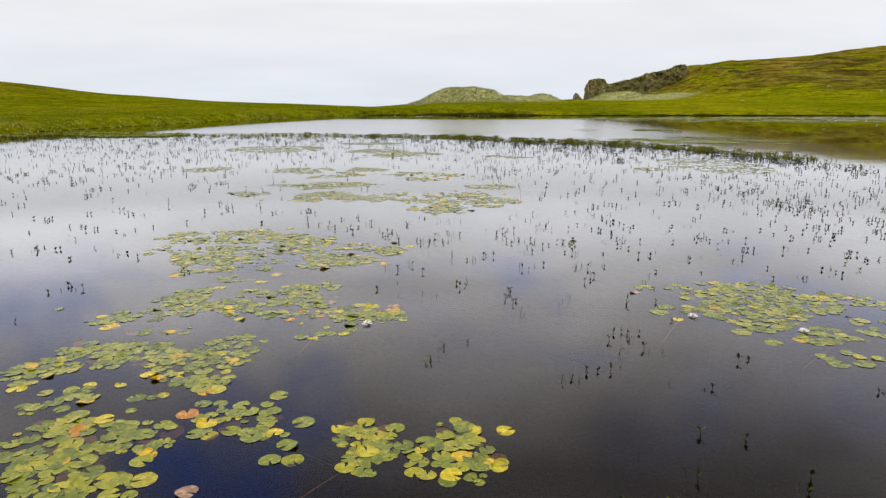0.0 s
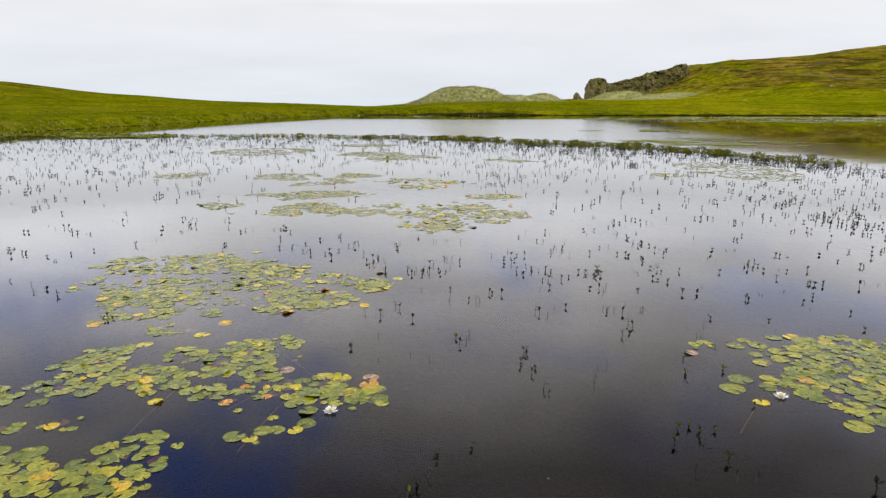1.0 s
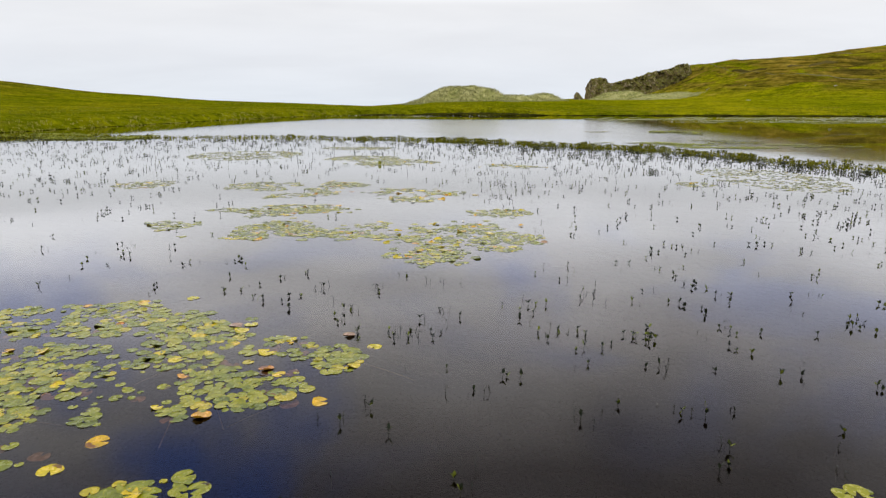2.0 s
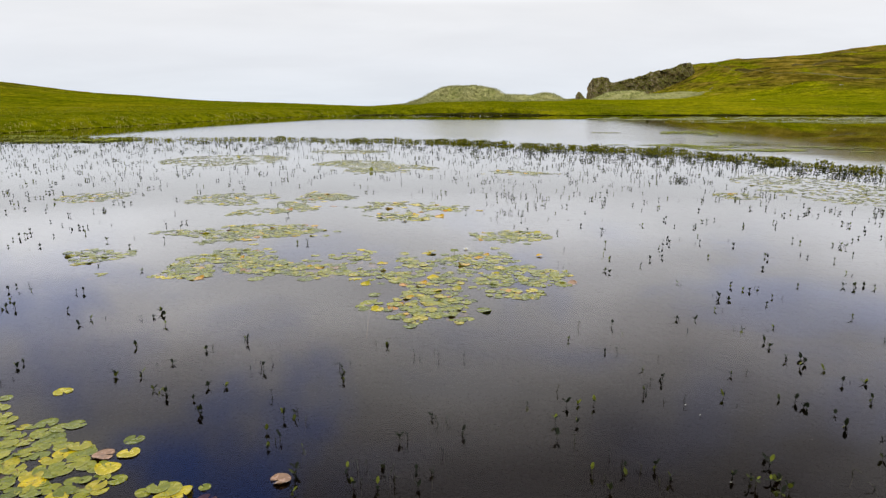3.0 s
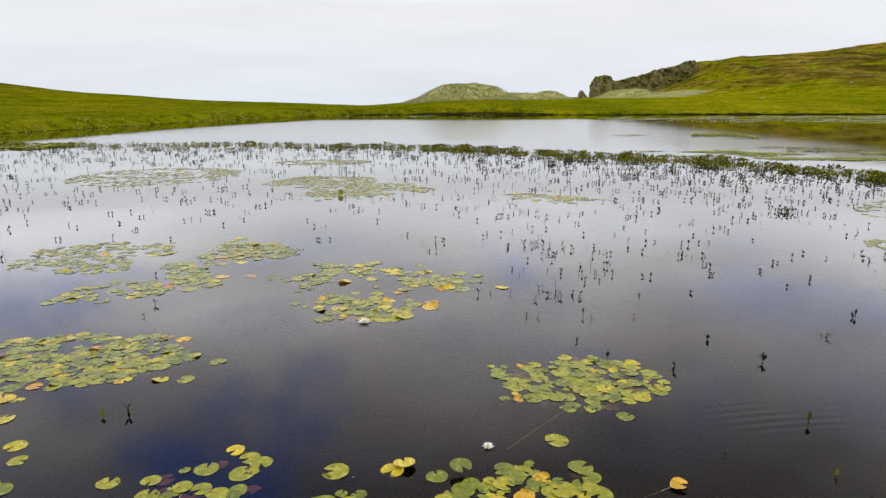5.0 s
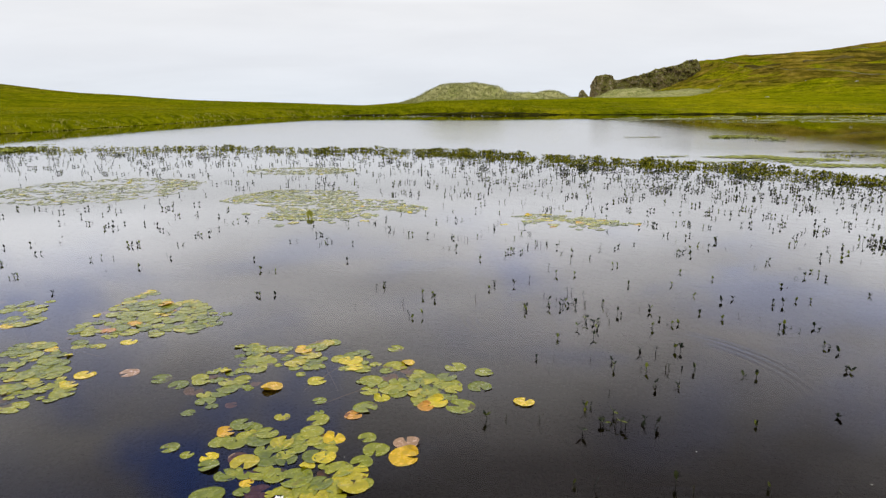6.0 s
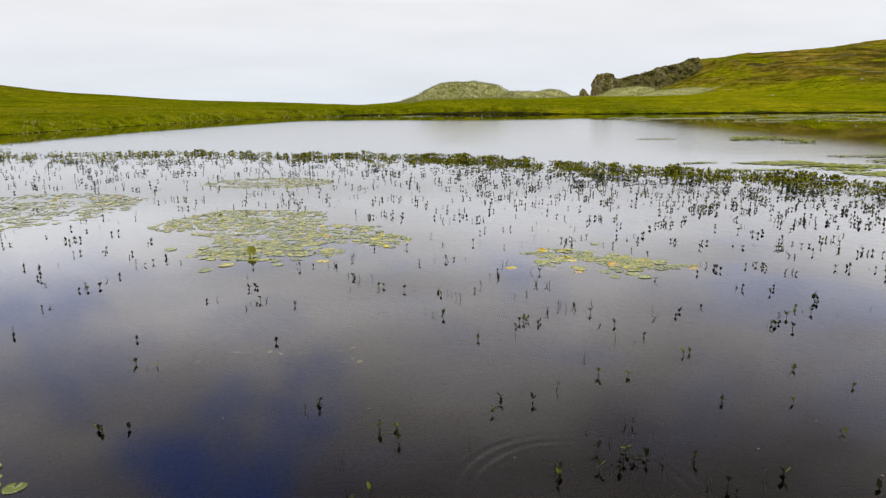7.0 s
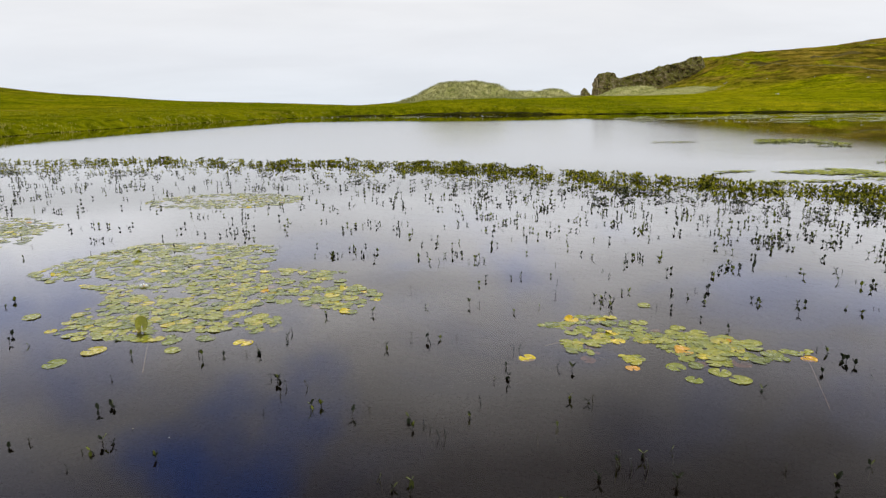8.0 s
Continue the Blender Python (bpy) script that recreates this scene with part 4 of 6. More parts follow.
lily_patch(((0.95, 19.21), (1.18, 19.21), (1.43, 19.13), (1.68, 19.05), (1.95, 19.09), (2.04, 18.89), (2.19, 18.78), (2.19, 18.59), (1.39, 18.59), (1.42, 18.89), (1.13, 18.97), (0.96, 18.97)), 0.85, 0.080, loose=((2.22, 18.76, 0.095, "brown"),))
lily_patch(((0.61, 19.01), (0.83, 18.97), (0.89, 18.82), (1.1, 18.82), (1.34, 18.74), (1.3, 18.59), (0.7, 18.59), (0.68, 18.82)), 0.80, 0.080, loose=((0.71, 18.98, 0.045, "green"),))
lily_patch(((0.2, 19.09), (0.47, 19.17), (0.48, 18.97), (0.26, 18.85), (0.2, 18.93)), 0.85, 0.080)
lily_patch(((0.52, 19.73), (0.66, 19.58), (0.59, 19.3), (0.49, 19.21), (0.43, 19.48)), 0.70, 0.080, loose=((0.59, 19.25, 0.065, "green"),))
lily_patch(((-1.43, 19.21), (-1.42, 19.44), (-1.17, 19.48), (-0.88, 19.44), (-0.66, 19.3), (-0.5, 19.48), (-0.21, 19.48), (-0.11, 19.3), (-0.19, 19.13), (-0.55, 19.13), (-0.81, 19.13), (-1.01, 19.21), (-1.33, 19.21)), 0.80, 0.080, loose=((-1.28, 19.66, 0.07, "green"),))
lily_patch(((-0.92, 19.21), (-0.55, 19.13), (-0.44, 18.97), (-0.53, 18.75), (-0.56, 18.68), (-0.68, 18.89), (-0.89, 19.05)), 0.75, 0.080, loose=((-0.82, 18.71, 0.065, "green"), (-0.61, 18.95, 0.065, "yellow"),))
lily_patch(((-1.33, 19.05), (-1.07, 19.09), (-0.96, 18.97), (-1.11, 18.89), (-1.3, 18.93)), 0.80, 0.080, loose=((-1.06, 18.69, 0.09, "yellow"),))
lily_patch(((-0.54, 18.82), (-0.34, 18.93), (-0.25, 18.86), (-0.44, 18.68)), 0.90, 0.080, loose=((-0.22, 18.75, 0.08, "green"), (-0.46, 18.65, 0.08, "yellow"),))
lily_patch(((-0.18, 19.09), (0.04, 19.17), (0.09, 18.97), (-0.13, 18.89)), 0.80, 0.080, loose=((-0.05, 18.7, 0.08, "yellow"),))
lily_patch(((-2.47, 19.58), (-2.33, 19.73), (-2.19, 19.73), (-2.1, 19.89), (-1.93, 20), (-1.58, 19.89), (-1.47, 19.53), (-1.45, 19.3), (-1.65, 19.22), (-1.92, 19.3), (-2.13, 19.49), (-2.35, 19.44)), 0.80, 0.080, loose=((-1.7, 19.71, 0.11, "brown"), (-1.78, 19.17, 0.075, "green"), (-2.73, 19.23, 0.1, "green"), (-2.62, 19.41, 0.095, "green"), (-2.48, 19.84, 0.065, "green"), (-2.58, 19.73, 0.06, "green"),))
lily_patch(((-2.29, 19.3), (-2.08, 19.35), (-1.95, 19.26), (-2.05, 19.17), (-2.25, 19.22)), 0.60, 0.080, loose=((-2.44, 19.3, 0.09, "green"), (-2.07, 18.97, 0.13, "green"),))
lily_patch(((-2.53, 20.24), (-2.43, 20.34), (-1.95, 20.24), (-2.23, 20.12)), 0.70, 0.080, loose=((-2.4, 20, 0.08, "green"),))
lily_patch(((-1.94, 20.62), (-1.84, 20.76), (-1.52, 20.91), (-1.31, 21.06), (-1.09, 20.55), (-1.27, 20.36), (-0.97, 20.23), (-1.34, 20.18), (-1.66, 20.36), (-1.89, 20.36)), 0.65, 0.080, loose=((-2.23, 20.61, 0.085, "green"), (-1.43, 21.06, 0.085, "yellow"), (-1.18, 20.88, 0.09, "green"),))
lily_patch(((-1.77, 20.18), (-1.63, 20.06), (-1.25, 20.24), (-1.31, 20.06), (-1.58, 19.89)), 0.60, 0.080)
lily_patch(((-1.14, 20), (-0.92, 20.23), (-0.75, 20.18), (-0.78, 20.06), (-0.93, 19.73), (-0.81, 19.58), (-1, 19.58)), 0.45, 0.080, loose=((-0.89, 20.02, 0.07, "yellow"), (-1.03, 19.57, 0.06, "green"), (-0.95, 20.01, 0.07, "yellow"), (-0.87, 19.54, 0.06, "yellow"),))
lily_patch(((-4.25, 20.49), (-4.35, 20.91), (-4.17, 21.07), (-3.94, 21.14), (-3.57, 21.14), (-3.33, 20.91), (-3.17, 20.49), (-3.33, 20.36), (-3.54, 20.24), (-3.64, 20.06), (-3.96, 20.06)), 0.80, 0.080, loose=((-3.25, 21.13, 0.095, "yellow"), (-3.09, 20.91, 0.075, "green"), (-2.97, 20.52, 0.09, "green"),))
lily_patch(((-3.96, 20.06), (-3.54, 20.24), (-3.26, 20.24), (-2.85, 20.18), (-2.66, 20.06), (-2.82, 19.89), (-3.11, 19.68), (-3.24, 19.49), (-3.29, 19.35), (-3.48, 19.35)), 0.75, 0.080, loose=((-2.91, 19.37, 0.105, "green"), (-2.76, 19.66, 0.09, "green"), (-2.88, 18.99, 0.13, "green"), (-2.68, 20.09, 0.095, "green"), (-3.19, 19.49, 0.1, "brown"),))
lily_patch(((-4.93, 21.66), (-4.81, 21.94), (-5.05, 22.57), (-4.81, 22.8), (-4.04, 22.34), (-3.7, 21.93), (-4.13, 21.84), (-4.42, 21.75), (-4.48, 21.31), (-4.73, 21.39)), 0.60, 0.080, loose=((-3.66, 21.58, 0.105, "yellow"),))
lily_patch(((-4.96, 23.44), (-4.66, 23.58), (-4.14, 23.72), (-3.5, 23.58), (-3.22, 23.72), (-2.71, 23.43), (-2.4, 22.91), (-2.59, 22.79), (-3, 22.45), (-3.42, 22.24), (-4.01, 22.57), (-4.57, 22.92)), 0.68, 0.080, loose=((-2.62, 22.41, 0.085, "yellow"), (-2.36, 22.41, 0.09, "green"), (-2.82, 23.52, 0.09, "yellow"), (-2.19, 22.86, 0.09, "green"),))
lily_patch(((0.65, 22.71), (1.07, 22.78), (1.31, 22.9), (1.79, 23.02), (1.99, 22.83), (2.29, 22.82), (2.48, 22.37), (2.31, 22.02), (1.95, 21.92), (1.77, 21.73), (1.35, 21.64), (1.19, 21.92), (0.78, 21.88), (0.88, 22.33)), 0.78, 0.080, loose=((2.24, 22.75, 0.11, "yellow"), (1.85, 21.62, 0.08, "green"),))
lily_patch(((-4.7, 19.08), (-4.57, 19.58), (-4.65, 20.45), (-4.3, 20.77), (-3.66, 19.25), (-3.86, 18.91)), 0.70, 0.078)
lily_patch(((-7.1, 20.94), (-6.65, 21.12), (-5.71, 20.94), (-5.62, 20.45), (-5.96, 19.99), (-6.37, 19.85)), 0.50, 0.078)
lily_patch(((-5.89, 19.32), (-5.59, 19.4), (-5.39, 19.15), (-5.57, 19.01)), 0.50, 0.078)
lily_patch(((-4.25, 20.77), (-3.42, 21.01), (-2.75, 20.29), (-2.41, 19.99), (-1.37, 19.32), (-1.99, 18.96), (-2.55, 19.32), (-3.41, 19.32)), 0.30, 0.070)
lily_patch(((-6.59, 22.76), (-4.72, 23.25), (-2.85, 23.41), (-2.54, 23), (-3.01, 22.31), (-4.49, 22.09)), 0.40, 0.075)
lily_patch(((-3.48, 9.09), (-3.09, 9.29), (-2.31, 9.1), (-1.94, 9.01), (-1.61, 8.88), (-1.52, 8.59), (-1.99, 8.44), (-2.57, 8.48), (-3.11, 8.59)), 0.14, 0.083)
lily_patch(((-2.68, 9.71), (-2.59, 9.89), (-1.95, 9.6), (-1.78, 9.1), (-2.23, 9.01)), 0.12, 0.083)
lily_patch(((-3.24, 8.89), (-3.13, 9.9), (-2.62, 10.07), (-2.09, 10.17), (-1.72, 10.17), (-1.75, 9.75), (-1.93, 9.31), (-1.54, 9.03), (-0.88, 9.03), (-0.57, 8.77), (-0.51, 8.29), (-0.73, 8.29), (-1.03, 8.18), (-1.25, 7.65), (-1.52, 7.55), (-2.08, 7.85), (-1.91, 8.4), (-2.2, 8.64), (-2.64, 8.52), (-2.99, 8.64)), 0.12, 0.075)
lily_patch(((-0.93, 18.96), (-0.55, 19.99), (0.73, 20.29), (1.6, 19.71), (1.71, 18.52), (0.76, 18.32), (0.49, 18.63), (-0.3, 18.52), (-0.53, 18.74)), 0.16, 0.075)
lily_patch(((-5.53, 12.49), (-4.7, 13), (-3.64, 13.01), (-2.75, 12.51), (-2.07, 12.28), (-2.06, 11.65), (-2.76, 11.65), (-3.2, 11.37), (-3.84, 11.27), (-4.56, 10.93)), 0.36, 0.075)
lily_patch(((-3.64, 14.2), (-2.9, 13.88), (-2.15, 13.29), (-1.78, 13.15), (-1.89, 12.89), (-2.9, 13.01)), 0.40, 0.075)
# beyond the middle
lily_patch(((-7.26, 26.79), (-7.33, 28.17), (-6.51, 28.8), (-5.74, 28.8), (-4.95, 26.53), (-6.14, 26.53)), 0.50, 0.080)
lily_patch(((-5.31, 24.86), (-5.29, 25.64), (-4.87, 26.07), (-3.54, 25.84), (-4.03, 25.23), (-4.66, 24.68)), 0.45, 0.080)
lily_patch(((-4.38, 26.64), (-4.45, 27.13), (-4.19, 27.12), (-3.9, 26.95), (-3.68, 26.79), (-3.6, 26.48), (-3.22, 26.07), (-3.31, 25.94), (-3.51, 25.82), (-3.88, 25.88)), 0.85, 0.100, loose=((-2.85, 26.33, 0.105, "brown"),))
lily_patch(((-3.48, 25.76), (-3.37, 25.94), (-3.28, 26.07), (-3.14, 25.64), (-3.33, 25.61)), 0.95, 0.100, loose=((-3.54, 25.57, 0.125, "green"), (-3.28, 26.28, 0.11, "yellow"),))
lily_patch(((-4.09, 27.39), (-4.17, 28.11), (-4.07, 28.58), (-4, 29.1), (-3.85, 29.24), (-3.6, 28.57), (-3.55, 28.83), (-3.03, 28.69), (-2.51, 28.09), (-2.43, 27.84), (-2.71, 27.48), (-3.01, 27.39), (-3.3, 27.58), (-3.5, 27.3), (-3.45, 26.95), (-3.77, 26.95)), 0.80, 0.100, loose=((-3.93, 29.18, 0.11, "yellow"), (-3.26, 27.19, 0.095, "yellow"), (-2.47, 28.18, 0.08, "green"),))
lily_patch(((-5.62, 28.47), (-5.39, 28.72), (-5.07, 28.84), (-5, 28.35), (-4.72, 28), (-4.95, 27.69), (-5.09, 27.69)), 0.65, 0.100)
lily_patch(((-2.09, 27.02), (-1.93, 27.14), (-1.45, 27.02), (-1.21, 27.1), (-1.1, 27.19), (-0.85, 27.28), (-0.92, 26.93), (-0.9, 26.46), (-1.02, 26.18), (-1.4, 26.32), (-1.51, 25.93), (-2.06, 25.93), (-2.16, 26.13), (-2, 26.4), (-1.79, 26.47), (-1.88, 26.77)), 0.75, 0.100, loose=((-2.46, 26.18, 0.11, "green"), (-2.23, 26.04, 0.1, "green"), (-0.89, 26.12, 0.1, "yellow"), (-1.3, 25.98, 0.115, "yellow"),))
lily_patch(((-2.01, 25.81), (-1.84, 25.93), (-1.58, 25.81), (-1.57, 25.52), (-1.66, 25.49), (-1.86, 25.69)), 0.80, 0.100, loose=((-1.91, 25.46, 0.065, "green"),))
lily_patch(((-0.81, 26.61), (-0.55, 26.93), (-0.26, 26.61), (-0.36, 26.39), (-0.58, 26.32), (-0.72, 26.46)), 0.90, 0.100)
lily_patch(((-0.51, 26.18), (-0.29, 26.25), (-0.14, 26.61), (0.1, 26.53), (0.36, 26.18), (0.51, 26.04), (0.47, 25.57), (0.14, 25.51), (-0.09, 25.86), (-0.35, 25.8)), 0.78, 0.100, loose=((-0.17, 26.97, 0.095, "green"), (-0.01, 26.57, 0.08, "yellow"), (0.49, 26.45, 0.115, "green"), (0.78, 26.32, 0.1, "green"), (0.72, 25.98, 0.12, "green"), (0.4, 26.2, 0.105, "green"), (0.52, 25.57, 0.14, "green"), (0.43, 25.76, 0.075, "green"),))
lily_patch(((-0.38, 25.57), (-0.18, 25.63), (-0.18, 25.36)), 0.80, 0.100, loose=((-0.43, 25.41, 0.085, "yellow"), (-0.21, 25.74, 0.08, "yellow"),))
lily_patch(((-0.93, 25.52), (-0.68, 25.52), (-0.64, 25.31), (-0.81, 25.28)), 0.90, 0.100, loose=((-1.05, 25.38, 0.07, "green"), (-0.78, 25.69, 0.07, "green"),))
lily_patch(((-1.51, 24.72), (-1.51, 24.98), (-1.41, 25.26), (-1.23, 25.31), (-1.08, 25.12), (-0.88, 25.07), (-0.71, 25.16), (-0.49, 24.98), (-0.43, 24.64), (-0.25, 24.56), (-0.14, 24.34), (-0.36, 24.19), (-1.08, 24.2), (-1.23, 24.42), (-1.41, 24.57)), 0.82, 0.100, loose=((-1.25, 24.48, 0.09, "green"), (-0.26, 25.02, 0.08, "green"), (-0.17, 24.83, 0.11, "green"), (0.06, 24.72, 0.13, "yellow"), (-0.26, 24.65, 0.09, "green"), (-0.56, 24.72, 0.095, "yellow"), (-1.46, 25.12, 0.09, "yellow"), (-0.67, 24.6, 0.065, "yellow"), (0.07, 24.93, 0.11, "brown"), (-1.3, 24.22, 0.125, "green"),))
lily_patch(((-1.59, 24.77), (-1.45, 24.81), (-1.32, 24.68), (-1.45, 24.57)), 0.80, 0.100, loose=((-1.83, 24.87, 0.08, "green"), (-1.65, 24.76, 0.055, "green"),))
# towards the bogbean bed
lily_patch(((-5.83, 37.69), (-5.64, 38.78), (-5.16, 39.63), (-4.91, 40.01), (-3.83, 40.06), (-2.44, 39.76), (-1.9, 38.45), (-1.22, 37.88), (-0.67, 37.86), (-0.75, 37.21), (-1.51, 37.55), (-2.04, 37.25), (-3.02, 37.13), (-3.86, 37.31), (-4.65, 37.65), (-5.18, 37.35)), 0.60, 0.090)
lily_patch(((-3.93, 35.74), (-3.92, 36.72), (-3.04, 36.56), (-2.52, 36.68), (-2.03, 36.67), (-1.63, 36.66), (-1.45, 36.26), (-1.76, 36.02), (-1.3, 35.67), (-1.19, 35.25), (-1.48, 35.07), (-1.68, 35.26), (-2.22, 35.08), (-2.18, 34.81), (-2.53, 34.73), (-3.01, 34.92), (-3.48, 34.93), (-3.93, 35.12), (-3.82, 35.42)), 0.72, 0.090, loose=((-1.45, 34.76, 0.115, "yellow"), (-1.93, 34.91, 0.115, "green"), (-2.17, 34.55, 0.1, "green"), (-3.04, 34.54, 0.14, "green"), (-3.27, 34.19, 0.125, "green"), (-4.46, 35.71, 0.13, "green"),))
lily_patch(((-1.37, 36.26), (-1.03, 36.92), (-0.58, 37.2), (-0.19, 36.75), (0.16, 36.47), (-0.21, 36.22), (-0.37, 35.76), (-0.61, 35.88), (-0.88, 36.12)), 0.80, 0.090)
lily_patch(((1.99, 35.27), (2.32, 35.37), (2.5, 35.57), (2.71, 35.57), (3, 35.6), (3.14, 35.34), (3.29, 35.14), (3.62, 35.13), (3.91, 34.84), (4.12, 34.75), (4.3, 34.58), (4.09, 34.26), (3.78, 33.97), (3.44, 33.98), (3.26, 34.12), (3.28, 34.52), (2.9, 34.96), (2.73, 35.35), (2.44, 34.97), (2.18, 34.98)), 0.75, 0.090, loose=((3.19, 33.98, 0.105, "green"), (3.58, 33.84, 0.11, "green"), (3.26, 33.67, 0.085, "green"), (3.7, 33.66, 0.11, "green"), (3.47, 35.98, 0.1, "green"),))
lily_patch(((2.12, 34.8), (2.36, 34.88), (2.64, 34.7), (2.48, 34.29), (2.23, 34.22), (2.18, 34.62)), 0.65, 0.090, loose=((1.71, 34.25, 0.095, "yellow"), (2.79, 34.7, 0.085, "yellow"),))
lily_patch(((2.69, 34.29), (2.9, 34.28), (3.03, 34.13), (2.9, 33.92), (2.74, 33.92)), 0.80, 0.090)
lily_patch(((4.02, 34.11), (4.4, 34.41), (4.76, 34.4), (4.74, 34.24), (4.42, 34.1)), 0.80, 0.090, loose=((4.64, 34.16, 0.085, "yellow"),))
lily_patch(((-4.78, 37.24), (-3.04, 37.19), (-1.66, 37.46), (-0.73, 37.12), (-0.27, 36.75), (-0.98, 36.64), (-1.6, 36.55), (-3.86, 36.61)), 0.50, 0.085)
lily_patch(((2.18, 35.17), (3.05, 35.51), (3.59, 35.04), (4.17, 34.58), (3.96, 34.11), (3.35, 34.05), (3.14, 34.69), (2.51, 34.7)), 0.35, 0.090)
lily_patch(oval(-10.23, 28.05, 1.10, 1.13), 0.4)
lily_patch(oval(-5.14, 45.43, 2.21, 1.38), 0.5)
lily_patch(oval(-8.38, 41.57, 0.92, 0.92), 0.4)
lily_patch(oval(-10.39, 40.21, 3.05, 3.08), 0.30)
lily_patch(oval(12.49, 30.17, 2.31, 3.99), 0.24)
lily_patch(oval(9.00, 28.30, 0.69, 0.76), 0.4)


def lily_flower(x, y, size=0.075, bud=False):
    """White water lily: three whorls of pointed petals round yellow stamens."""
    rng = random.Random(int(abs(x * 91 + y * 13) * 10))
    thing = tagged(new("water_lily_flower"), "white water lily bud among the pads" if bud else "open white water lily flower with yellow centre", "flower", "water lily flowers")
    thing.location = (x, y, 0.008)
    for whorl, (count, up, reach) in enumerate(((8, 5, 1.0), (8, 18, 0.88), (6, 36, 0.65)) if not bud else ((5, 80, 0.9), (4, 84, 0.8))):
        verts = [(0.08, 0, 0.0), (0.45, -0.20, -0.03), (0.45, 0.20, -0.03), (0.55, 0, 0.05), (0.82, -0.15, 0.04), (0.82, 0.15, 0.04), (1.0, 0, 0.12)]
        faces = [(0, 1, 3), (0, 3, 2), (1, 4, 3), (3, 4, 6), (3, 6, 5), (2, 3, 5)]
        me = mesh_of("petal", verts, faces, PETAL, True)
        for i in range(count):
            petal = new("petal", me)
            petal.parent = thing
            petal.matrix_basis = pose(0, 0, 0.004 * whorl, 0, 0, 360 / count * i + 25 * whorl + rng.uniform(-6, 6)) @ pose(0, 0, 0, 0, -up + rng.uniform(-5, 5), 0) @ Matrix.Diagonal((size * reach, size * reach * (0.6 if bud else 1), size * reach, 1))
    bm = bmesh.new()
    bmesh.ops.create_icosphere(bm, subdivisions=1, radius=size * (0.16 if bud else 0.26), matrix=Matrix.Translation((0, 0, size * 0.2)))
    for w in bm.verts:
        w.co *= rng.uniform(0.85, 1.15)
    me = bpy.data.meshes.new("stamens")
    bm.to_mesh(me)
    bm.free()
    me.materials.append(STAMEN)
    core = new("stamens", me)
    core.parent = thing
    return thing


lily_flower(-1.03, 8.19)
lily_flower(3.45, 8.51)
lily_flower(4.67, 7.92)
lily_flower(-0.77, 24.10, 0.085)
lily_flower(0.60, 21.10, 0.05)
lily_flower(-3.62, 37.05)
lily_flower(-1.57, 26.85, 0.06, True)


def standing_leaf(x, y, size, turn, label):
    """A lily leaf lifted upright on its stalk."""
    ob = tagged(new("upright_lily_leaf", PADS_GREEN[7]), label, "water lily leaf")
    ob.matrix_basis = pose(x, y, size * 0.75, 68, 0, turn) @ Matrix.Diagonal((size * 0.7, size, size, 1))
    return ob


standing_leaf(-2.80, 35.20, 0.11, 15, "folded green lily leaf standing upright above the pads")


# ---- bogbean standing in the water ----
def stem_shape(pile, base, top, bend, thick, rng):
    mid = ((base[0] + top[0]) / 2 + bend[0], (base[1] + top[1]) / 2 + bend[1], (base[2] + top[2]) / 2)
    k = len(pile.verts)
    for c, w in ((base, 1.2), (mid, 1.0), (top, 0.7)):
        for q in range(3):
            pile.verts.append((c[0] + thick * w * math.cos(q * 2.094), c[1] + thick * w * math.sin(q * 2.094), c[2]))
    for i in range(2):
        for q in range(3):
            pile.faces.append((k + 3 * i + q, k + 3 * i + (q + 1) % 3, k + 3 * i + 3 + (q + 1) % 3, k + 3 * i + 3 + q))


def leaflet(pile, at, round_, up, size, rng):
    """One oval leaflet, folded a little along its rib."""
    c, s = math.cos(round_), math.sin(round_)
    cu, su = math.cos(up), math.sin(up)
    shape = ((0, 0, 0), (0.4, -0.27, 0.05), (0.4, 0.27, 0.05), (0.5, 0, -0.03), (0.85, -0.2, 0.05), (0.85, 0.2, 0.05), (1.05, 0, 0.0))
    k = len(pile.verts)
    for a, b, h in shape:
        a, b, h = a * size, b * size, h * size
        r, z = a * cu - h * su, a * su + h * cu
        pile.verts.append((at[0] + r * c - b * s, at[1] + r * s + b * c, at[2] + z))
    pile.faces.extend(tuple(k + i for i in f) for f in ((0, 1, 3), (0, 3, 2), (1, 4, 6, 3), (2, 3, 6, 5)))


def bogbean_shoot(rng, tall, leafy=True, size=0.045, spread=False):
    """One stem and its three leaflets, as meshes gathered apart."""
    stem, leaves = Pile(), []
    lean = rng.uniform(0, 6.28)
    reach = 0.015 * rng.random() + max(tall, 0.0) * rng.uniform(0.0, 0.75 if leafy else 0.4)
    top = (reach * math.cos(lean), reach * math.sin(lean), tall)
    bend = (rng.gauss(0, 0.011), rng.gauss(0, 0.011))
    stem_shape(stem, (0, 0, -0.12), top, bend, 0.005, rng)
    if leafy:
        turn = rng.uniform(0, 6.28)
        for i in range(3):
            leaf = Pile()
            leaflet(leaf, top, turn + i * 2.1 + rng.uniform(-0.3, 0.3), rng.uniform(-0.1, 1.1) if spread else rng.choice((-1.1, 0.9, 1.1, 1.3)) + rng.uniform(-0.3, 0.2), size * rng.uniform(0.75, 1.4), rng)
            leaves.append(leaf)
    elif rng.random() < 0.7:
        hook = (top[0] + rng.gauss(0, 0.03), top[1] + rng.gauss(0, 0.03), top[2] - rng.uniform(-0.02, 0.05))
        stem_shape(stem, top, hook, (0, 0), 0.0046, rng)
    return stem, leaves


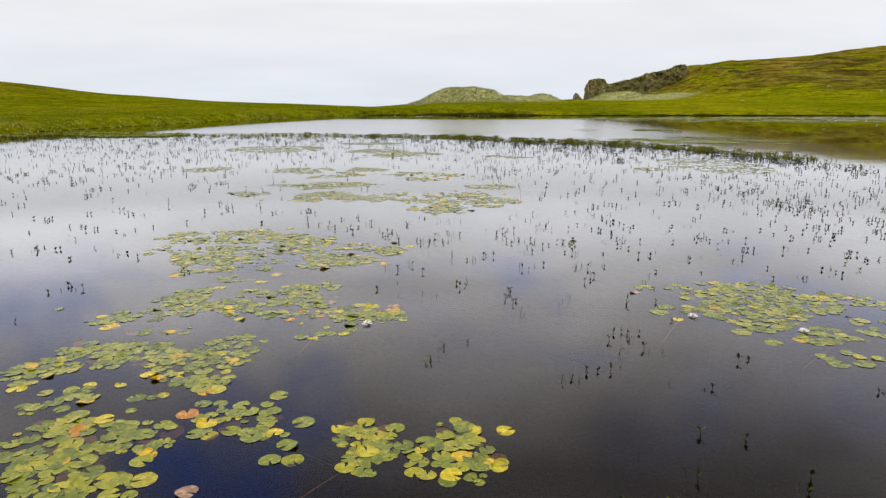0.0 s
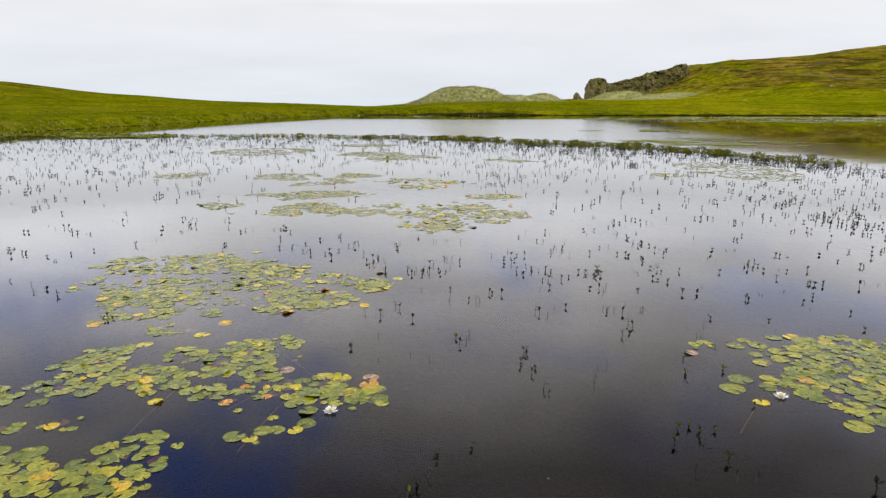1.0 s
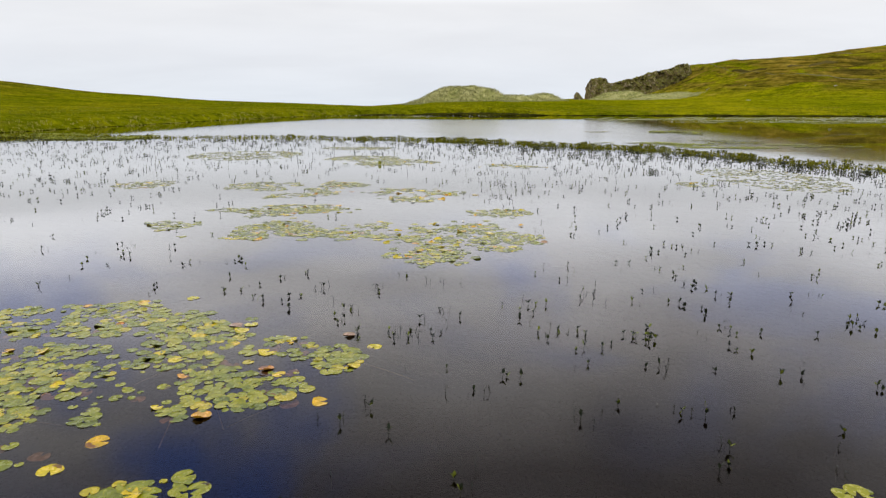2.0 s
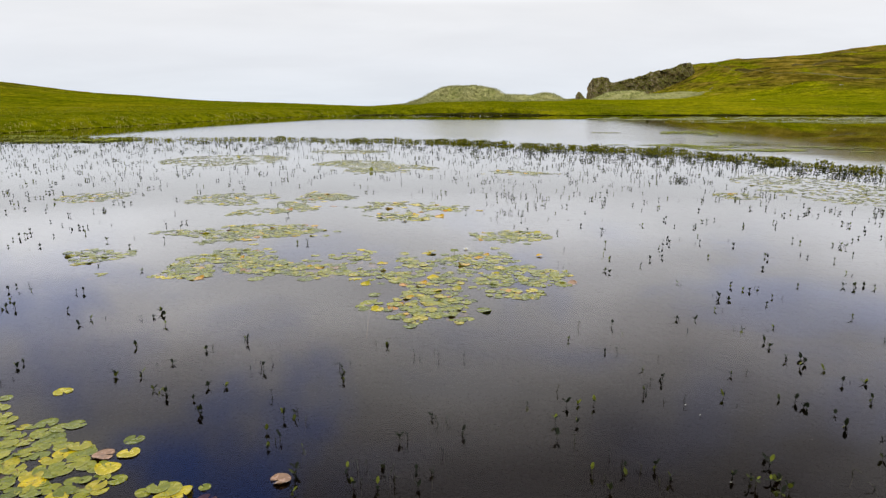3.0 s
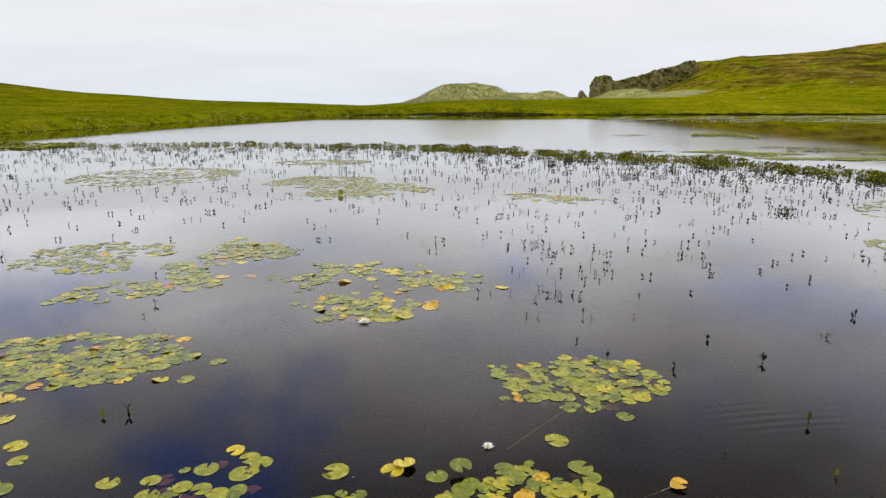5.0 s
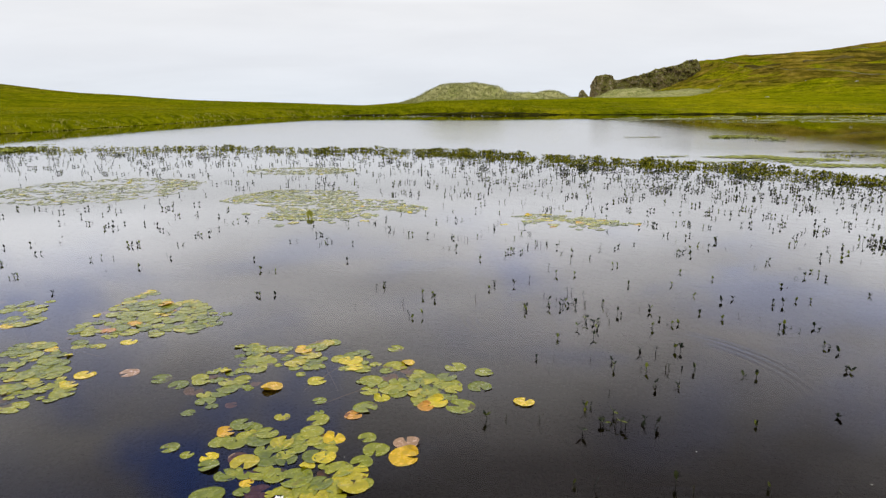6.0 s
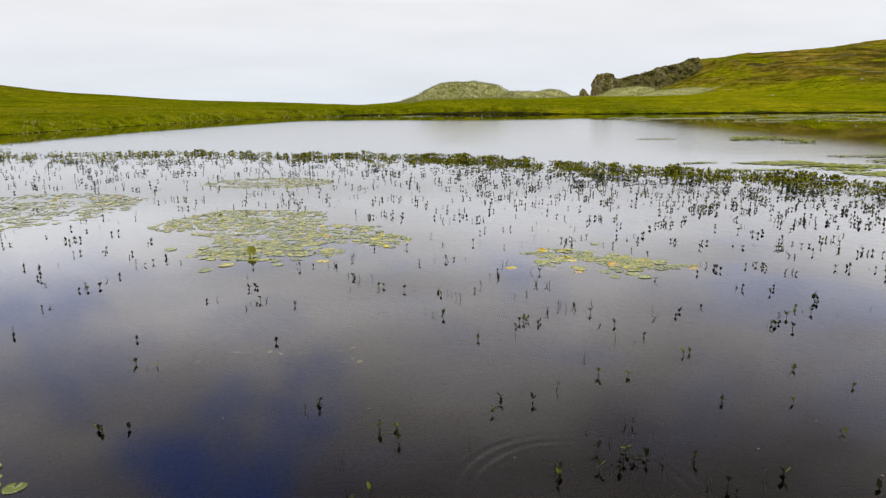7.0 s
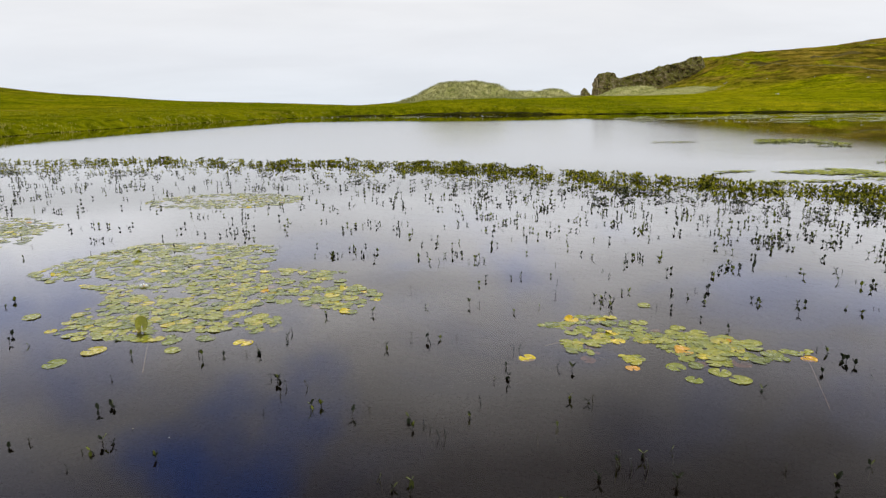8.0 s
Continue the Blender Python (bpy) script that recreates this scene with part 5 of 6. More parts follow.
def bogbean_plan(kind, rng):
    """(offset, height, leafy) of each shoot of a plant of that kind."""
    if kind == 0:
        return [((0, 0), rng.uniform(0.025, 0.085), False)]
    if kind in (1, 2):
        return [((0, 0), rng.uniform(0.015, 0.06), True)]
    if kind == 3:
        return [((0, 0), rng.uniform(0.0, 0.02), True)]
    if kind == 7:
        return [((rng.gauss(0, 0.17), rng.gauss(0, 0.15)), rng.uniform(0.02, 0.15), True) for _ in range(24)]
    count = {4: 2, 5: 3, 6: 7}[kind]
    return [((rng.gauss(0, 0.04 + 0.012 * count), rng.gauss(0, 0.05 + 0.01 * count)), rng.uniform(0.0, 0.065), rng.random() < 0.75) for _ in range(count)]


def bogbean_thing(kind, seed):
    rng = random.Random(seed)
    words = {0: "bare bent bogbean stem standing in dark water", 3: "small bogbean leaf cluster just above the water", 6: "dense green clump of bogbean shoots in the pond", 7: "broad leafy clump of bogbean in the belt"}
    thing = tagged(new("bogbean"), words.get(kind, "dark green bogbean shoot with three leaflets in the pond"), "water plant", "bogbean plants standing in the pond")
    for (dx, dy), tall, leafy in bogbean_plan(kind, rng):
        stem, leaves = bogbean_shoot(rng, tall, leafy, 0.05, kind in (6, 7))
        stalk = new("stem", stem.mesh("stem", BEAN_STEM))
        stalk.parent, stalk.location = thing, (dx, dy, 0)
        for leaf in leaves:
            ob = new("leaf", leaf.mesh("leaf", BEAN_LEAF))
            ob.parent = stalk
    return thing


def in_lilies(x, y):
    return any(x0 < x < x1 and y0 < y < y1 and inside(x, y, outline) for x0, x1, y0, y1, outline in PATCHES)


STANDS = []


def stand(kind, *spots):
    """Plants of one kind at these spots."""
    STANDS.extend((x, y, {"bare": 0, "shoot": 1, "low": 3, "pair": 4, "trio": 5, "clump": 6}[kind]) for x, y in spots)


stand("bare", (-6.05, 9.74), (-0.34, 9.6), (-0.06, 7.1), (-0.12, 9.46), (1.08, 8.7), (1.66, 8.86), (1.77, 9.18), (1.91, 9.32), (2.79, 9.47), (3.33, 9.86), (2.08, 7.2), (1.98, 6.78), (2.44, 7.2), (2.59, 7.2), (1.43, 6.4), (1.27, 6.4), (2.37, 6.33), (2.71, 6.2), (1.63, 4.91), (1.97, 4.72), (2.08, 4.74), (2.78, 4.53))
stand("shoot", (-0.15, 6.93), (0.9, 9.32), (1.03, 9.7), (2.68, 9.05), (3.14, 9.18), (2.08, 7.6), (2.4, 7.32), (1.56, 6.64), (2.8, 6.23), (2.32, 5.27), (2.65, 5.17), (2.02, 4.56), (2.91, 4.57))
stand("low", (-6.16, 9.64), (-5.81, 8.25), (-1.06, 9.82), (-0.69, 9.51), (-0.22, 6.9), (-0.02, 7.42), (0.3, 7.52), (-0.01, 7.33), (1.13, 8.58), (1.38, 6.45), (2.79, 4.38), (3.09, 8.3))
stand("pair", (-5.94, 9.96), (-5.77, 9.83), (1.08, 9.18), (2.36, 7.7), (1.74, 6.68), (3.42, 6.95), (4.45, 6.2))
stand("trio", (2.26, 7.91))
stand("bare", (-0.29, 12.23), (-0.65, 11.45), (-1.05, 11.15), (-0.77, 10.21), (-0.49, 13.44), (-0.24, 13.39), (0.15, 11.67), (0.54, 11.67), (0.6, 11.67), (1.42, 13.32), (1.53, 13.61), (1.56, 12.26), (2.54, 12.2), (2.63, 12.36), (3.35, 13.41), (3.79, 13.62), (3.88, 11.89), (4.18, 12.44), (4.94, 12.11), (4.93, 11.96), (5.37, 12.22), (5.31, 11.33), (1.36, 11.21), (1.64, 11.3), (2.34, 11.34), (2.86, 11.31), (2.51, 10.69), (3.49, 10.66), (3.29, 10.3), (3.31, 10.24), (0.38, 10.29))
stand("shoot", (-0.57, 11.34), (-0.37, 10.87), (-0.56, 13.44), (-0.96, 13.3), (0.76, 12.08), (1.34, 13.4), (1.85, 13.46), (2.03, 12.87), (3.73, 13.62), (3.56, 12.93), (4.16, 13.42), (4.84, 13.34), (5.61, 12.94), (6.43, 13.49), (6.07, 12.57), (6.17, 12.57), (5.36, 11.6), (5.64, 11.9), (2.4, 11.22), (2.88, 11.28), (2.53, 10.58), (1.02, 9.67))
stand("low", (-1.06, 9.81), (-0.05, 13.45), (0.09, 13.39), (0.14, 12.28), (0.42, 11.73), (1.75, 12.38), (2.18, 13.02), (3.1, 12.23), (1.83, 11.39), (2.68, 11.49), (3.71, 10.89), (4.46, 10.82), (0.22, 10.15))
stand("pair", (-0.85, 11), (-0.35, 13.45), (0.85, 12.08), (1.7, 12.84), (2.8, 13.33), (2.41, 12.36), (3.63, 12.82), (3.91, 13.42), (3.81, 12.1), (4.63, 11.79), (6.04, 12.64), (1.39, 11.13), (2.57, 11.13), (2.42, 10.3), (0.22, 9.93))
stand("trio", (2.48, 13.32))
stand("bare", (-6.2, 18.16), (-3.8, 17.02), (-4.33, 17.06), (-3.46, 16.11), (-2.52, 15.99), (-3.23, 15.08), (-4.3, 15.12), (-4.35, 15.01), (-2.56, 14.88), (-1.82, 15.45), (-1.69, 15.53), (-0.86, 15.53), (-1.51, 14.72), (-1.25, 13.85), (-0.45, 13.28), (-0.2, 13.28), (-0.14, 13.9), (0.06, 15.86), (-0.17, 15.77), (-0.1, 15.74), (0.12, 15.69), (0.13, 14.2), (1.9, 16.71), (2.17, 15.86), (2.58, 15.7), (2.3, 14.65), (1.31, 14.83), (1.29, 13.86), (0.19, 14.25), (0.18, 13.7), (0.41, 15.69), (1.59, 13.51), (1.82, 13.28), (3.23, 16.55), (4.03, 17.4), (4.34, 17.52), (3.84, 16.67), (4.97, 18.5), (5.08, 17.92), (4.24, 16.61))
stand("bare", (4.19, 15.62), (3.39, 15.31), (2.49, 14.61), (3.92, 13.91), (3.36, 13.18), (5.49, 16.23))
stand("shoot", (-6.44, 18.31), (-3.4, 16.76), (-2.2, 16.2), (-3.44, 16.02), (-2.99, 15.22), (-2.55, 14.76), (-0.87, 15.09), (-0.99, 13.4), (-0.51, 13.2), (-0.33, 13.22), (-0.18, 13.9), (2.35, 16.77), (1.36, 14.55), (1.19, 14.2), (1.15, 13.95), (0.36, 14), (1.9, 13.3), (4.67, 18.59), (3.9, 16.57), (5.61, 17.05), (4.01, 16.22), (4.03, 15.46), (4.28, 15.04), (4.29, 14.65), (3.57, 14.65))
stand("low", (-6.11, 17.83), (-6.1, 18.31), (-3.69, 17.07), (-3.6, 17.18), (-5, 17.34), (-2.25, 16.3), (-2.6, 15.93), (-2.99, 15.52), (-4.45, 15.44), (-4.45, 15.56), (-2.72, 14.86), (-2.64, 14.82), (-2.21, 14.95), (-2.02, 14.94), (-2.25, 14.64), (-1.36, 14.06), (-1, 13.74), (-0.93, 13.15), (-0.01, 13.19), (0.05, 14.3), (1.69, 16.25), (2.38, 16.51), (2.04, 15.86), (2.3, 15.38), (0.95, 14.53), (1.36, 14.2), (1.43, 13.17), (3.49, 16.98), (3.91, 17.42), (5, 17.97), (4.75, 17.62), (4.37, 16.68), (5.68, 18.56), (6.4, 18.57), (3.99, 16.04), (4.26, 15.38), (3.58, 14.51), (3.6, 14.48), (3.21, 15.24), (3.41, 14.66))
stand("low", (3.8, 14.36), (2.78, 13.62))
stand("pair", (-6.33, 18.52), (-5.4, 18.2), (-4.54, 16.91), (-3.65, 17.09), (-2.76, 15.52), (-3.3, 15.27), (-1.74, 15.37), (-0.95, 15.35), (-0.54, 16.08), (-2.04, 14.35), (-1.13, 14.3), (-1.31, 14.3), (-1.29, 13.81), (2.4, 15.06), (2.14, 14.83), (1.5, 14.59), (1.62, 13.46), (3.22, 17.04), (4.22, 17.92), (6.65, 18.5), (6.74, 18.5), (4.41, 15.04), (2.85, 14.64), (3.83, 14.03))
stand("trio", (4.17, 18.05), (4.82, 18.35), (4.13, 15.62))
stand("clump", (2.62, 13.28))
stand("bare", (-6.53, 24.12), (3.74, 23.02), (4.81, 21.95), (5.06, 22.05), (5.26, 21.66), (6.55, 23.54), (2.5, 21.02), (4.2, 20.61), (2.2, 19.94), (2.38, 19.89))
stand("shoot", (-6.23, 23.53), (-2.62, 21.69), (2.65, 22.66), (4.74, 23.69), (6.4, 23.98), (5.56, 22.32), (4.73, 21.63), (5.35, 21.72), (3.43, 21.46), (4.18, 20.45), (3.92, 20.29), (3.6, 19.83))
stand("low", (-2.78, 21.61), (3.33, 23.49), (1.79, 23.44), (2.04, 22.95), (5.44, 23.4), (3.16, 20.68), (3.21, 20.35), (2.91, 19.48), (2.27, 19.8))
stand("pair", (3.62, 22.89), (4.75, 23.54), (6.32, 24.07), (4.74, 22.01), (4.48, 21.25), (3.08, 20.33), (3.02, 19.34))
stand("trio", (-5.96, 23.79), (5.84, 23.4))
stand("bare", (-5.15, 30.37), (-0.82, 28.43), (-0.18, 28.54), (-0.06, 28.07), (0.07, 29.06), (0.82, 28.78), (1.01, 31.13), (1.43, 31.13), (1.69, 29.72), (1.78, 28.91), (1.93, 28.77), (2.09, 30.46), (2.15, 29.04), (2.21, 29.04), (2.34, 28.98), (2.16, 27.94), (1.95, 26.67), (1.54, 26.67), (1.44, 26.33), (2.97, 28.27), (3.12, 27.73), (2.77, 27.3), (2.69, 26.82), (3.06, 27.03), (2.39, 26.37), (2.65, 26.37), (2.69, 26.37), (2.83, 26.36), (1.93, 25.82), (1.76, 25.3), (1.84, 25.2), (0.91, 25.3), (1.21, 25.3), (1.44, 24.3), (3.17, 24.26), (4.35, 27.92), (4.58, 27.61), (4.64, 27.51), (5.42, 29.29), (5.79, 29.8))
stand("bare", (6.21, 30.41), (7.42, 30.77), (5.48, 30.42), (2.57, 31.03), (2.77, 30.95))
stand("shoot", (-4.71, 30.55), (-2.62, 30.41), (0.23, 28.79), (1.13, 29.48), (1.41, 29.48), (1.82, 28.64), (2.16, 30.04), (2.22, 27.53), (2.1, 27.29), (1.91, 28.4), (1.46, 28.36), (2.54, 28.51), (3.09, 28.27), (2.91, 27.63), (3.19, 27.72), (2.55, 26.82), (2.46, 26.34), (2.95, 26.36), (2.16, 26.41), (2.45, 25.97), (1.64, 25.51), (2.22, 25.2), (0.73, 25.3), (3.49, 26.18), (4.5, 29.75), (3.79, 29.45), (4.19, 28.62), (4.86, 27.61), (4.64, 26.97), (4.7, 26.8), (4.51, 26.35), (6, 29.9), (6.3, 29.99), (6.27, 29.73), (7.08, 31.05), (2.9, 31.03))
stand("low", (-5.46, 31.22), (-5.8, 31.1), (-2.29, 29.03), (-4.44, 31.2), (-2.94, 31.1), (-1.29, 31), (-5.29, 29.14), (1.02, 31.05), (1.04, 29.27), (2.42, 30.04), (1.68, 27.26), (1.38, 26.67), (2.66, 28.05), (3.26, 27.72), (3.1, 27.93), (2.14, 26.59), (2.62, 25.97), (1.72, 25.56), (1.33, 24.34), (2.69, 24.28), (3.81, 25.34), (3.02, 25.19), (3.37, 26.2), (4.14, 30.15), (3.14, 29.46), (3.88, 28.88), (3.67, 28.11), (4.38, 28.75), (3.9, 27.93), (4.47, 27.51), (4.88, 27.51), (4.51, 26.28), (5.36, 29.37), (6.25, 30.16), (6.35, 28.86), (7.21, 30.97))
stand("pair", (-5.54, 31.22), (-2.44, 30.34), (-2.2, 29.08), (-0.53, 29.38), (-0.01, 28.03), (0.18, 28.98), (2.13, 28.52), (1.41, 28.29), (2.63, 28.11), (2.94, 26.93), (2.13, 25.2), (2.05, 24.37), (3.27, 30.63), (4.24, 27.92), (4.41, 27.65), (4.57, 27), (4.95, 28.49), (5.19, 28.61), (6.37, 30.23), (6.85, 31.05), (5.66, 30.6), (5.89, 30.79))
stand("clump", (2.07, 28.52), (2.23, 27.84), (1.77, 25.2))
stand("bare", (-5.19, 36.49), (-1.23, 34.53), (-0.97, 35.05), (0.36, 36.73), (0.45, 34.84), (0.69, 34.66), (-2.46, 33.79), (-2.53, 32.61), (-0.76, 33.03), (-0.68, 33.35), (-0.69, 33.59), (-0.47, 33.59), (0.18, 33.06), (0.72, 32.76), (0.8, 32.62), (0.74, 38.35), (0.99, 34.82), (2.67, 38.1), (2.52, 37.1), (2.38, 36.41), (2.79, 37.25), (3.33, 37.72), (3.38, 37.39), (2.75, 35.9), (3.59, 35.88), (4.37, 36.62), (6.01, 37.3), (6.99, 37.5), (7.65, 37.58), (4.87, 34.4), (2.17, 33.19), (1.42, 33.49), (1.98, 34.01), (1.15, 33.21), (1.6, 32.65), (0.83, 32.62), (2.33, 32.15), (2.21, 32.15), (3.36, 32.13), (1.59, 34.39))
stand("bare", (1.64, 34.47))
stand("shoot", (-0.94, 34.87), (-0.66, 35.65), (-0.07, 35.75), (0.19, 34.55), (-1.9, 32.57), (-1.92, 32.4), (-0.78, 33.72), (-0.38, 33.13), (0.04, 33.02), (0.61, 38.36), (1.5, 38.44), (1.5, 37.29), (2.04, 37.43), (2.91, 36.02), (3, 35.89), (3.34, 36.51), (3.43, 36.56), (3.76, 35.8), (4.29, 37.52), (4.43, 37.68), (4.12, 36.23), (4.31, 36.1), (5.18, 37.66), (5.99, 38.17), (4.18, 35.02), (5.5, 35.94), (5.3, 35.61), (6.94, 37.6), (5.94, 35.7), (4.9, 34.32), (5, 34.09), (4.99, 33.95), (3.79, 33.39), (1.99, 33.25), (2.11, 33.93), (2.36, 32.26), (1.95, 31.97), (2.51, 31.96))
stand("low", (-5.06, 36.11), (-5.08, 36.36), (-4.26, 35.04), (-2.54, 34.37), (-1.56, 34.38), (0.61, 35.96), (-2.15, 33.21), (-1.82, 32.53), (-2.63, 32.52), (-1.4, 32.35), (-0.29, 33.18), (0.59, 32.76), (0.59, 31.98), (0.38, 32.05), (1.34, 36.99), (1.74, 35.7), (2.08, 35.92), (1.84, 37.34), (2.49, 37.42), (4.02, 36.57), (3.99, 35.38), (5.01, 36.01), (6.41, 37.62), (5.58, 35.94), (6.07, 35.56), (4.58, 33.82), (5.03, 33.74), (2.11, 33.19), (1.45, 34.02), (1.04, 32.95), (1.76, 32.77), (2.62, 32.39), (3.64, 31.98), (3.53, 31.82))
stand("pair", (-4.15, 34.77), (-4.04, 34.68), (-1.76, 34.28), (-1.2, 34.37), (0.75, 34.78), (-2.19, 33.14), (-2.05, 32.36), (-0.83, 33.7), (0.58, 32.9), (0.52, 31.92), (-0.61, 38.8), (-0.39, 38.59), (1.38, 38.45), (1.15, 36.06), (3.81, 38.06), (3.94, 36.49), (4.49, 38.41), (4.58, 36.61), (4.94, 37.34), (5.24, 38.38), (5.48, 37.65), (6.1, 38.47), (4.97, 36.08), (6.14, 37.3), (6.35, 35.69), (4.93, 34.09), (1.42, 33.68), (2.11, 32.23))
stand("trio", (0.38, 38.72), (1.41, 38.6), (3.34, 38.65), (7.16, 38.31))
stand("clump", (3.08, 36.26), (4.1, 38.55), (5.45, 37.82), (6.84, 36.82))

# stretches of open water whose plants all stand in the lists above: from y, to y, and where the sides would meet
KNOWN = ((4.3, 9.9, -0.7), (9.6, 13.45, 3.4), (13.1, 18.64, 8.2), (18.6, 24.16, 13.8), (24.2, 31.3, 19.5), (31.8, 38.7, 27.2))


def known(x, y):
    return any(y0 < y < y1 and abs(x - 0.35 - 0.01 * y) < 0.667 * (y - y2) for y0, y1, y2 in KNOWN)


BAND = ((-60, -38, -20, -9, 0, 7, 13, 18, 26, 60), (56, 57, 58.5, 57.8, 55, 51, 46.4, 37, 33, 31))


def bogbean_density(x, y):
    """Plants to the square metre."""
    edge = float(np.interp(x, *BAND)) + 0.9 * float(rough(x, y, 5, 81))
    if y > edge or y < 3.5 or known(x, y):
        return 0.0
    back = edge - y
    clump = 0.6 + 1.0 * max(0.0, 0.35 + float(rough(x, y, 2.4, 82, 3)))
    right = float(smooth(x, -6, 6))
    d = (1.6 + 3.2 * right + 5.0 * math.exp(-((x + 34) / 9) ** 2)) * math.exp(-back / 2.4)
    d += (2.8 + 6.6 * right) * math.exp(-max(0.0, back - 2) / 6.0)
    d += (1.0 if x > 0 else 0.5) * float(smooth(abs(x - 0.5), 3.0, 8.0)) * float(smooth(y, 10, 15)) * (1 - 0.5 * float(smooth(y, 30, 40))) * (1 - 0.65 * float(smooth(-x, 0, 4)) * float(smooth(y, 19, 26)))
    d += 1.1 * (1 - 0.7 * float(smooth(-x, 0, 4))) * math.exp(-((y - 13.5) / 3.0) ** 2) + 1.3 * math.exp(-((x - 3.2) / 2.6) ** 2 - ((y - 28.4) / 2.6) ** 2)
    d += (0.5 + 0.45 * (1 - float(smooth(y, 4, 20)))) * float(smooth(x, -0.2, 1.8)) + 0.7 * float(smooth(y, 31, 35))
    d += 0.46 + 0.75 * float(smooth(y, 30, 36))
    d += 3.2 * math.exp(-((x + 16) / 4.5) ** 2 - ((y - 27) / 5.0) ** 2) + 2.2 * math.exp(-((x - 11) / 3.0) ** 2 - ((y - 18) / 5.0) ** 2)
    return d * clump * (1 - float(smooth(x, 17, 20.5)))


def plant_bogbean():
    rng = random.Random(90)
    kinds = (0, 0, 1, 1, 3, 3, 3, 4, 4, 5, 5)
    masters = [[bogbean_thing(k, 900 + 10 * k + i) for i in range(3)] for k in range(8)]
    used, shoots_stem, shoots_leaf = set(), {}, {}
    x_lo, x_hi, y_lo, y_hi, top = -40.0, 34.0, 3.5, 60.0, 12.0
    spots = []
    for _ in range(int((x_hi - x_lo) * (y_hi - y_lo) * top)):
        x, y = rng.uniform(x_lo, x_hi), rng.uniform(y_lo, y_hi)
        chance = rng.random() * top
        if chance > 11.0:
            continue
        d = bogbean_density(x, y)
        if chance < d and not (in_lilies(x, y) and rng.random() < 0.93):
            back = float(np.interp(x, *BAND)) - y
            spots.append((x, y, 7 if rng.random() < (0.11 if x < 5 else 0.10) * math.exp(-max(0, back) / (2.4 if x < 5 else 5.0)) * (0.45 + 0.55 * float(smooth(x, -8, 4)) + 0.5 * float(smooth(-x, 22, 30))) else 6 if rng.random() < 0.035 + 0.26 * math.exp(-max(0, back) / 8.0) * (0.4 + 0.6 * float(smooth(x, -12, 4)) + 0.6 * float(smooth(-x, 22, 30))) else rng.choice(kinds)))
    spots += STANDS
    near = sorted(STANDS, key=lambda s: abs(s[0] - 0.4))[:300]
    chosen = set(near)
    for x, y, kind in spots:
        turn, big = rng.uniform(0, 360), rng.uniform(0.8, 1.25)
        if (x, y, kind) in chosen:
            which = rng.randrange(3)
            m = pose(x, y, 0, 0, 0, turn)
            if (kind, which) not in used:
                used.add((kind, which))
                masters[kind][which].matrix_basis = m
            else:
                copy_thing(masters[kind][which], m)
            continue
        # nearness to the belt: taller shoots, larger and greener leaves
        bed_share = math.exp(-max(0.0, float(np.interp(x, *BAND)) - y) / 4.5)
        key = "bed_share" if bed_share > 0.33 else "sparse"
        stem_pile, leaf_pile = shoots_stem.setdefault(key, Pile()), shoots_leaf.setdefault(key, Pile())
        for (dx, dy), tall, leafy in bogbean_plan(kind, rng):
            stem, leaves = bogbean_shoot(rng, tall * big * (0.62 + 0.45 * bed_share), leafy or bed_share > 0.5, 0.052 + 0.058 * bed_share, bed_share > 0.2)
            stem_pile.lump([(x + dx + a, y + dy + b, c) for a, b, c in stem.verts], stem.faces)
            for leaf in leaves:
                leaf_pile.lump([(x + dx + a, y + dy + b, c) for a, b, c in leaf.verts], leaf.faces)
    for kind, row in enumerate(masters):
        for which, spare in enumerate(row):
            if (kind, which) not in used:
                for o in (*spare.children_recursive, spare):
                    bpy.data.objects.remove(o)
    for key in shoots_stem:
        bed = tagged(new("bogbean_bed"), "dense green belt of bogbean across the pond" if key == "bed_share" else "sparse dark bogbean shoots standing out of the pond", "water plants", kind="stuff")
        for name, pile, mat in (("stems", shoots_stem[key], BEAN_STEM), ("leaves", shoots_leaf[key], BED_LEAF if key == "bed_share" else BEAN_LEAF)):
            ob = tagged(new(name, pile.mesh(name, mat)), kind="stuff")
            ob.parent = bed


plant_bogbean()


# ---- floating weed, far lilies and specks ----
def weed_mat(x0, x1, y0, y1, count, size, mat, name, label, seed, lift=0.01, bits=0.45):
    """Flat leaves matted on the water in drawn-out streaks."""
    rng = random.Random(seed)
    pile = Pile()
    cx, cy = (x0 + x1) / 2, (y0 + y1) / 2
    for _ in range(count):
        x, y = rng.uniform(x0, x1), rng.uniform(y0, y1)
        r = ((x - cx) / (x1 - x0) * 2) ** 2 + ((y - cy) / (y1 - y0) * 2) ** 2
        if r > 0.9 + 0.9 * float(rough(x * 0.6, y, 1.8, seed)) or float(rough(x * 0.4, y, 1.6, seed + 1)) < bits - 0.55:
            continue
        a, s = rng.uniform(0, 6.28), size * rng.uniform(0.6, 1.3)
        c, t = math.cos(a), math.sin(a)
        z = rng.uniform(0.004, 0.02) + lift * rng.random()
        ring = [(1.0, 0), (0.55, 0.6), (-0.3, 0.7), (-0.9, 0.25), (-0.9, -0.25), (-0.3, -0.7), (0.55, -0.6)]
        pile.lump([(x + s * (u * c - v * t), y + s * (u * t + v * c), z + rng.uniform(0, lift)) for u, v in ring], [tuple(range(7))])
    return tagged(new(name, pile.mesh(name, mat)), label, "water plants", kind="stuff")


